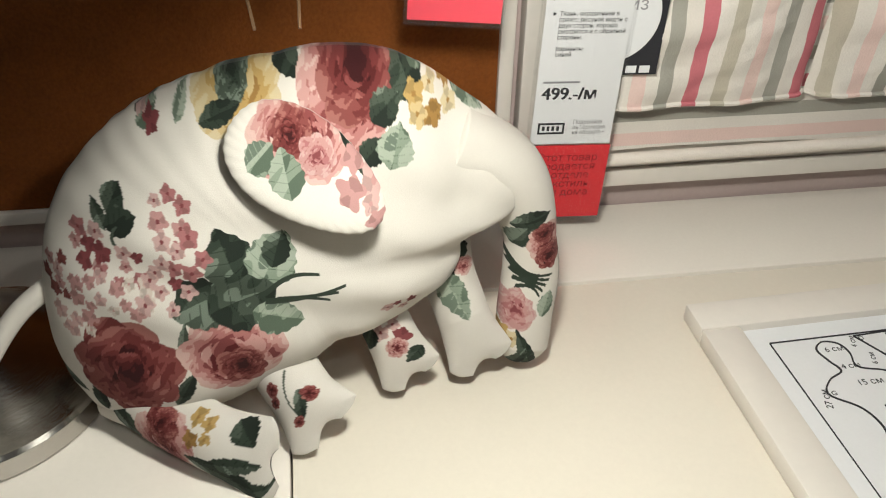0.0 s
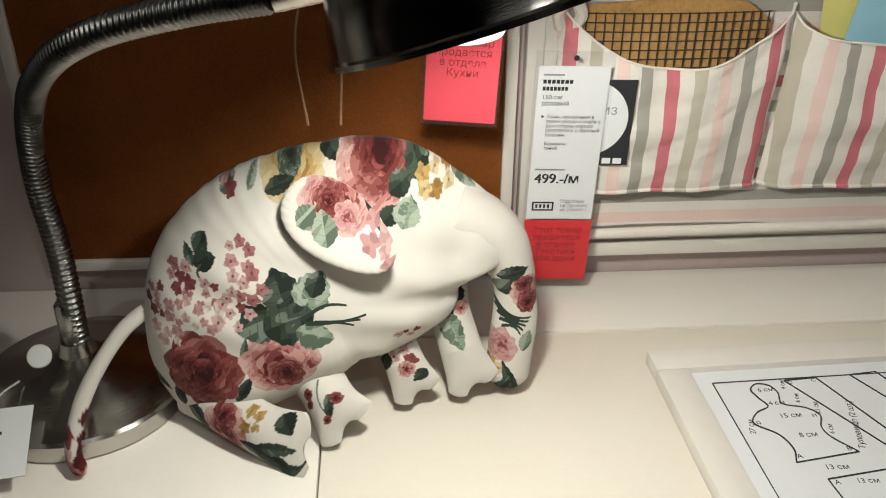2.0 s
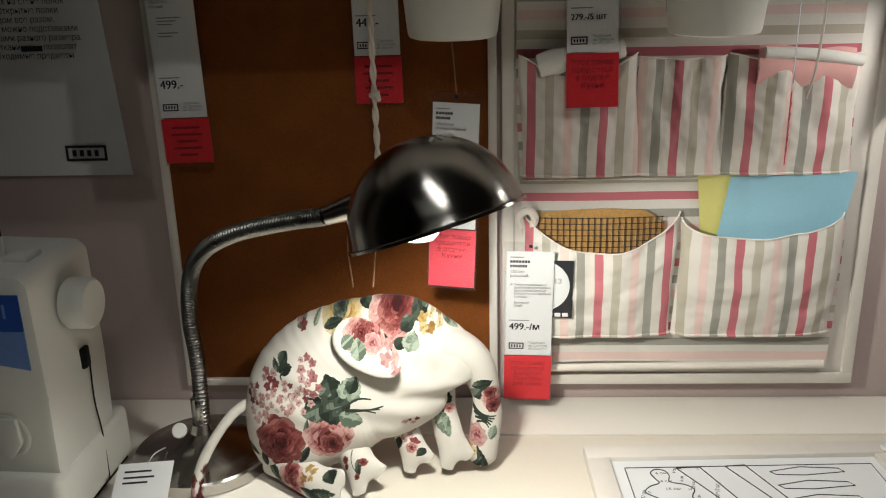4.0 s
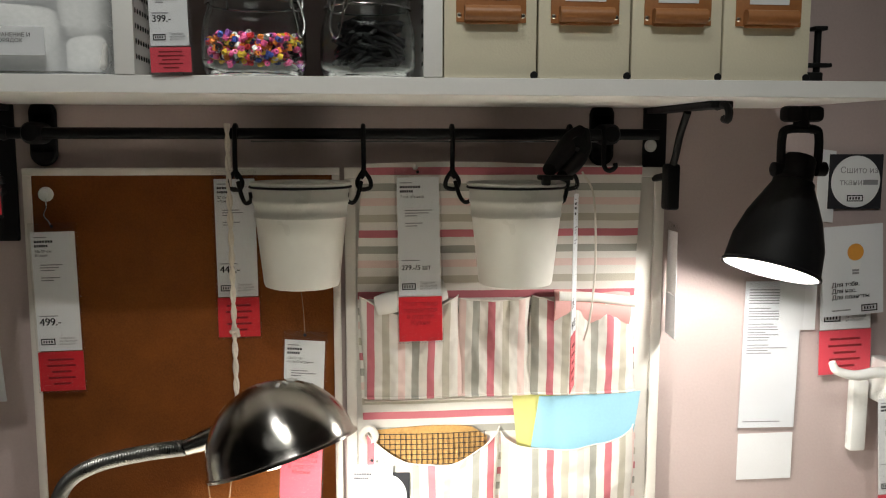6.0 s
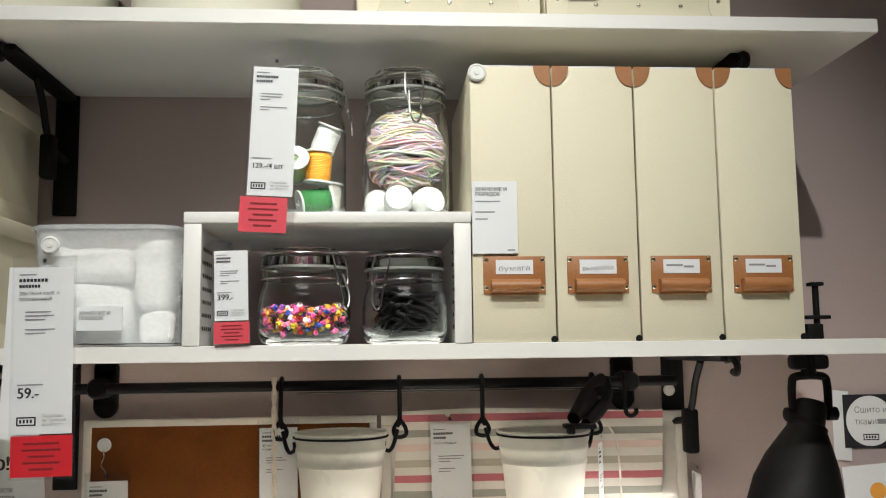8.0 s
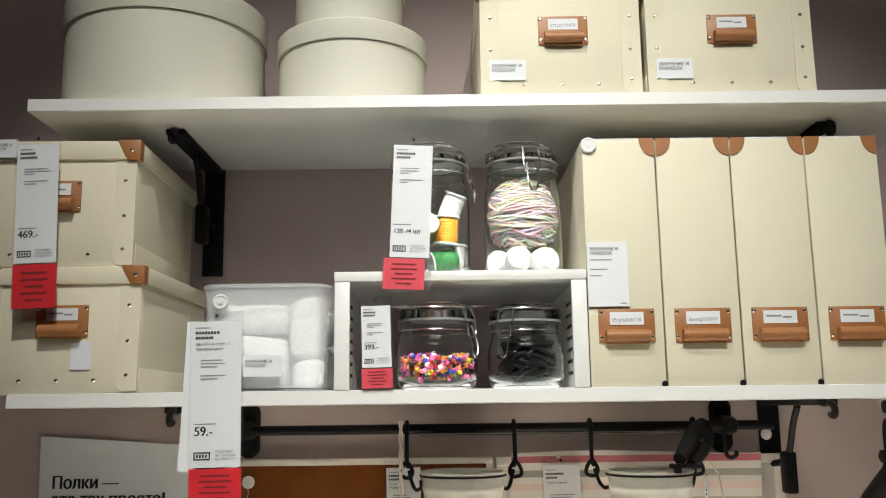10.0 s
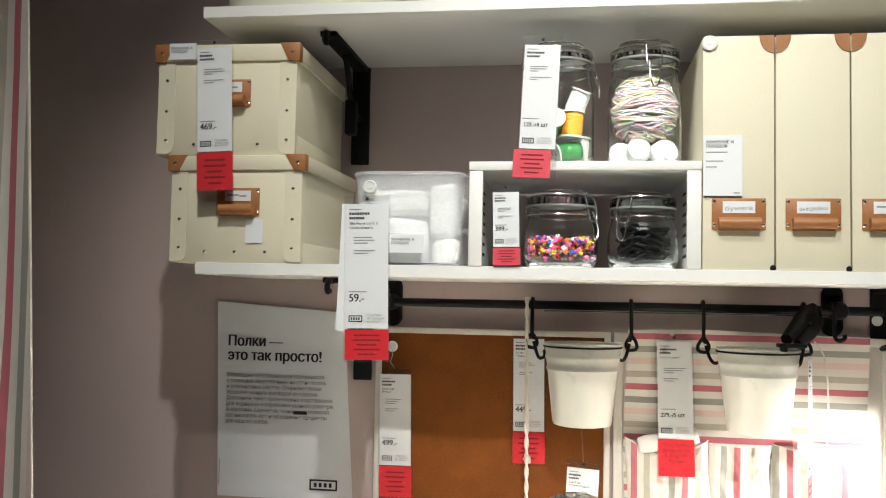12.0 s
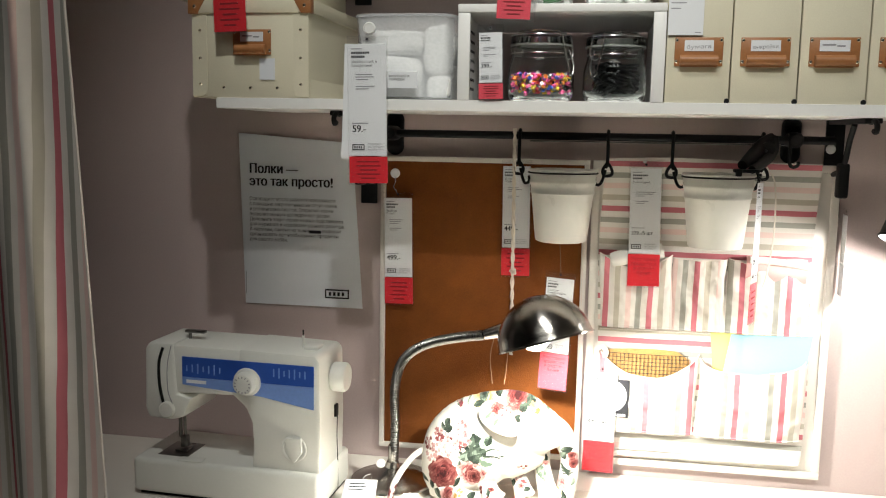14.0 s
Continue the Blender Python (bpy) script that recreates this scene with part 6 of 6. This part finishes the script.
for body, x, z, s, r in (("6 см", 0.071, -0.053, 0.006, 0), ("4 см", 0.073, -0.0685, 0.006, 0), ("15 см", 0.075, -0.083, 0.0065, 0), ("8 см", 0.080, -0.104, 0.0065, 0), ("13 см", 0.083, -0.136, 0.0065, 4), ("13 см", 0.098, -0.150, 0.006, 4), ("27 см", 0.050, -0.098, 0.006, -75), ("4 см", 0.093, -0.052, 0.005, -75), ("6 см", 0.097, -0.068, 0.005, -75), ("5,5 см", 0.106, -0.082, 0.005, -75), ("6 см", 0.106, -0.103, 0.005, -75),
                         ("A", 0.069, -0.124, 0.006, 0), ("B", 0.107, -0.120, 0.006, 0), ("G", 0.055, -0.088, 0.005, 0), ("H", 0.099, -0.084, 0.005, 0), ("D", 0.098, -0.046, 0.005, 0), ("C", 0.117, -0.045, 0.005, 0), ("A", 0.083, -0.150, 0.006, 0), ("B", 0.126, -0.146, 0.006, 0), ("Туловище (2 шт.)", 0.120, -0.120, 0.0065, -73), ("5 см", 0.142, -0.125, 0.006, 0)):
    words("lettering", body, s, pose(x, -0.0076, z, 0, r, 0), INK, pr)
button_pin((0.833, -0.148, 0.7665), 0.009).matrix_world = pose(0.833, -0.148, 0.7635, -90)

# ---- prints and fittings on the wall by the clamp lamp ----
rs = empty("round_print_sign", pose(1.1245, -0.003, 1.340), "black square card with a white printed disc on the wall", "sign", "round print signs")
part("card", box(-0.040, 0.040, -0.0004, 0.0006, -0.0385, 0.0385, 0), INK, rs)
part("disc", disc(0.0365, -0.0012, -0.0004, 0, 0, 0.0001, 56), PAPER, rs)
words("lettering", "Сшито из\nткани", 0.0125, pose(-0.024, -0.0014, 0.012), GREYINK, rs, space=1.35)
part("word_bar", bars([(0.011, 0.033, -0.001)], -0.0014, 0.007), GREYINK, rs)
part("plaque", badge_bars(-0.012, -0.028, 0.024, 0.009, -0.0014), INK, rs)
i1 = empty("info_sheet", pose(1.010, -0.004, 1.093, 0, 0.8, 0), "long white information sheet in a clear sleeve on the wall", "notice", "info sheets")
part("paper", box(-0.042, 0.042, -0.0004, 0.0004, -0.108, 0.106, 0), PAPERW, i1)
rows = []
z = 0.094
for block in (5, 4, 6, 3):
    rows.append((-0.036, rng.uniform(-0.005, 0.02), z))
    z -= 0.0042
    for k in range(block):
        rows.append((-0.036, rng.uniform(-0.01, 0.034), z))
        z -= 0.0038
    z -= 0.0035
part("small_print", bars(rows + [(-0.036, 0.02, -0.099)], -0.0006, 0.0015), GREYINK, i1)
part("sleeve", box(-0.046, 0.046, -0.0016, -0.0012, -0.112, 0.112, 0), SLEEVE, i1).visible_shadow = False
thing("blank_card", box(0.968, 1.0505, -0.003, -0.0022, 0.907, 0.976, 0), PAPER, "blank cream-white card on the wall", "card")
thing("blank_card", box(1.020, 1.075, -0.0050, -0.0042, 1.128, 1.205, 0), PAPER, "white printed card partly behind others on the wall", "card")
thing("paper_slip", prism([(1.068, 1.386), (1.094, 1.383), (1.094, 1.282), (1.068, 1.285)], -0.0030, -0.0024), PAPER, "white printed slip on the wall behind the lamp", "label")
price_tag(pose(1.112, -0.012, 1.265, 0, -2.0, 0), 0.076, 0.135, 0.066, "", "price card with a red card under another card on the wall", "", PINKC)
bc = empty("bulb_print_card", pose(1.117, -0.022, 1.216, 0, -4.0, 0), "white card printed with an orange light bulb in a sleeve", "card")
part("paper", box(-0.045, 0.045, -0.0004, 0.0004, -0.064, 0.064, 0), PAPERW, bc)
orange = mat("orange_print", (0.72, 0.32, 0.05), 0.6, 0, 0.05, 200, 20, 0.0)
part("bulb_glass", disc(0.012, -0.0010, -0.0005, 0.004, 0.026, 0.0001, 32), orange, bc)
part("bulb_neck", prism([(-0.006, 0.017), (0.014, 0.017), (0.010, 0.002), (-0.002, 0.002)], -0.0009, -0.0005), PAPER, bc)
part("bulb_cap", bars([(-0.001, 0.009, 0.000), (-0.001, 0.009, -0.004)], -0.0007, 0.003), GREYINK, bc)
words("lettering", "Для тебя.\nДля нас.\nДля планеты", 0.0090, pose(-0.032, -0.0007, -0.022), INK, bc, bold=0.015)
part("small_print", bars([(-0.032, -0.004, -0.056)], -0.0007, 0.002), GREYINK, bc)
part("plaque", badge_bars(0.012, -0.060, 0.024, 0.010, -0.0007), INK, bc)
cr = empty("curtain_rod", pose(1.16, -0.05, 1.075), "white metal curtain rod on a wall bracket", "curtain rod")
part("rod", tube([(-0.02, 0, 0), (0.30, 0, 0)], 0.008, 16), PINW, cr)
part("finial", tube([(-0.02, 0, 0), (-0.05, -0.004, -0.002), (-0.078, -0.006, 0.006), (-0.086, -0.006, 0.018)], lambda s: 0.008 - 0.003 * s, 12, 20), PINW, cr)
part("bracket", box(0.0, 0.022, -0.016, 0.046, -0.05, 0.014, 0.004), PINW, cr)
part("bracket_arm", box(-0.030, -0.006, 0.030, 0.046, -0.125, -0.02, 0.003), PINW, cr)
price_tag(pose(1.172, -0.055, 1.040, 0, -4, 0), 0.052, 0.14, 0.05, "", "price card hanging from the white curtain rod", "", PINKC)

# ---- striped curtain ----
cu = empty("striped_curtain", pose(-0.72, -0.42, 0.0), "long pink, grey and white striped cotton curtain hanging in folds", "curtain")


def fold(u, v):
    w = 0.382 - 0.133 * v
    x = -0.30 + (0.30 + w) * u
    amp = 0.028 * (0.6 + 0.4 * (1 - v))
    return (x + 0.010 * math.sin(u * 25), amp * math.sin(u * 19 + 0.9 + 0.6 * math.sin(3 * v)) + 0.005 * math.sin(u * 61 + v) + 0.01 * math.sin(4 * v), 0.02 + 2.75 * v)


part("cloth", sheet(fold, 170, 30, 0.0012), STRIPE_C, cu)
part("side_hem", tube([Vector(fold(1.0, k / 30)) for k in range(31)], 0.0022, 6), HEM, cu)
part("rod", tube([(-0.35, 0, 2.79), (0.36, 0, 2.79)], 0.011, 12), PINW, cu)
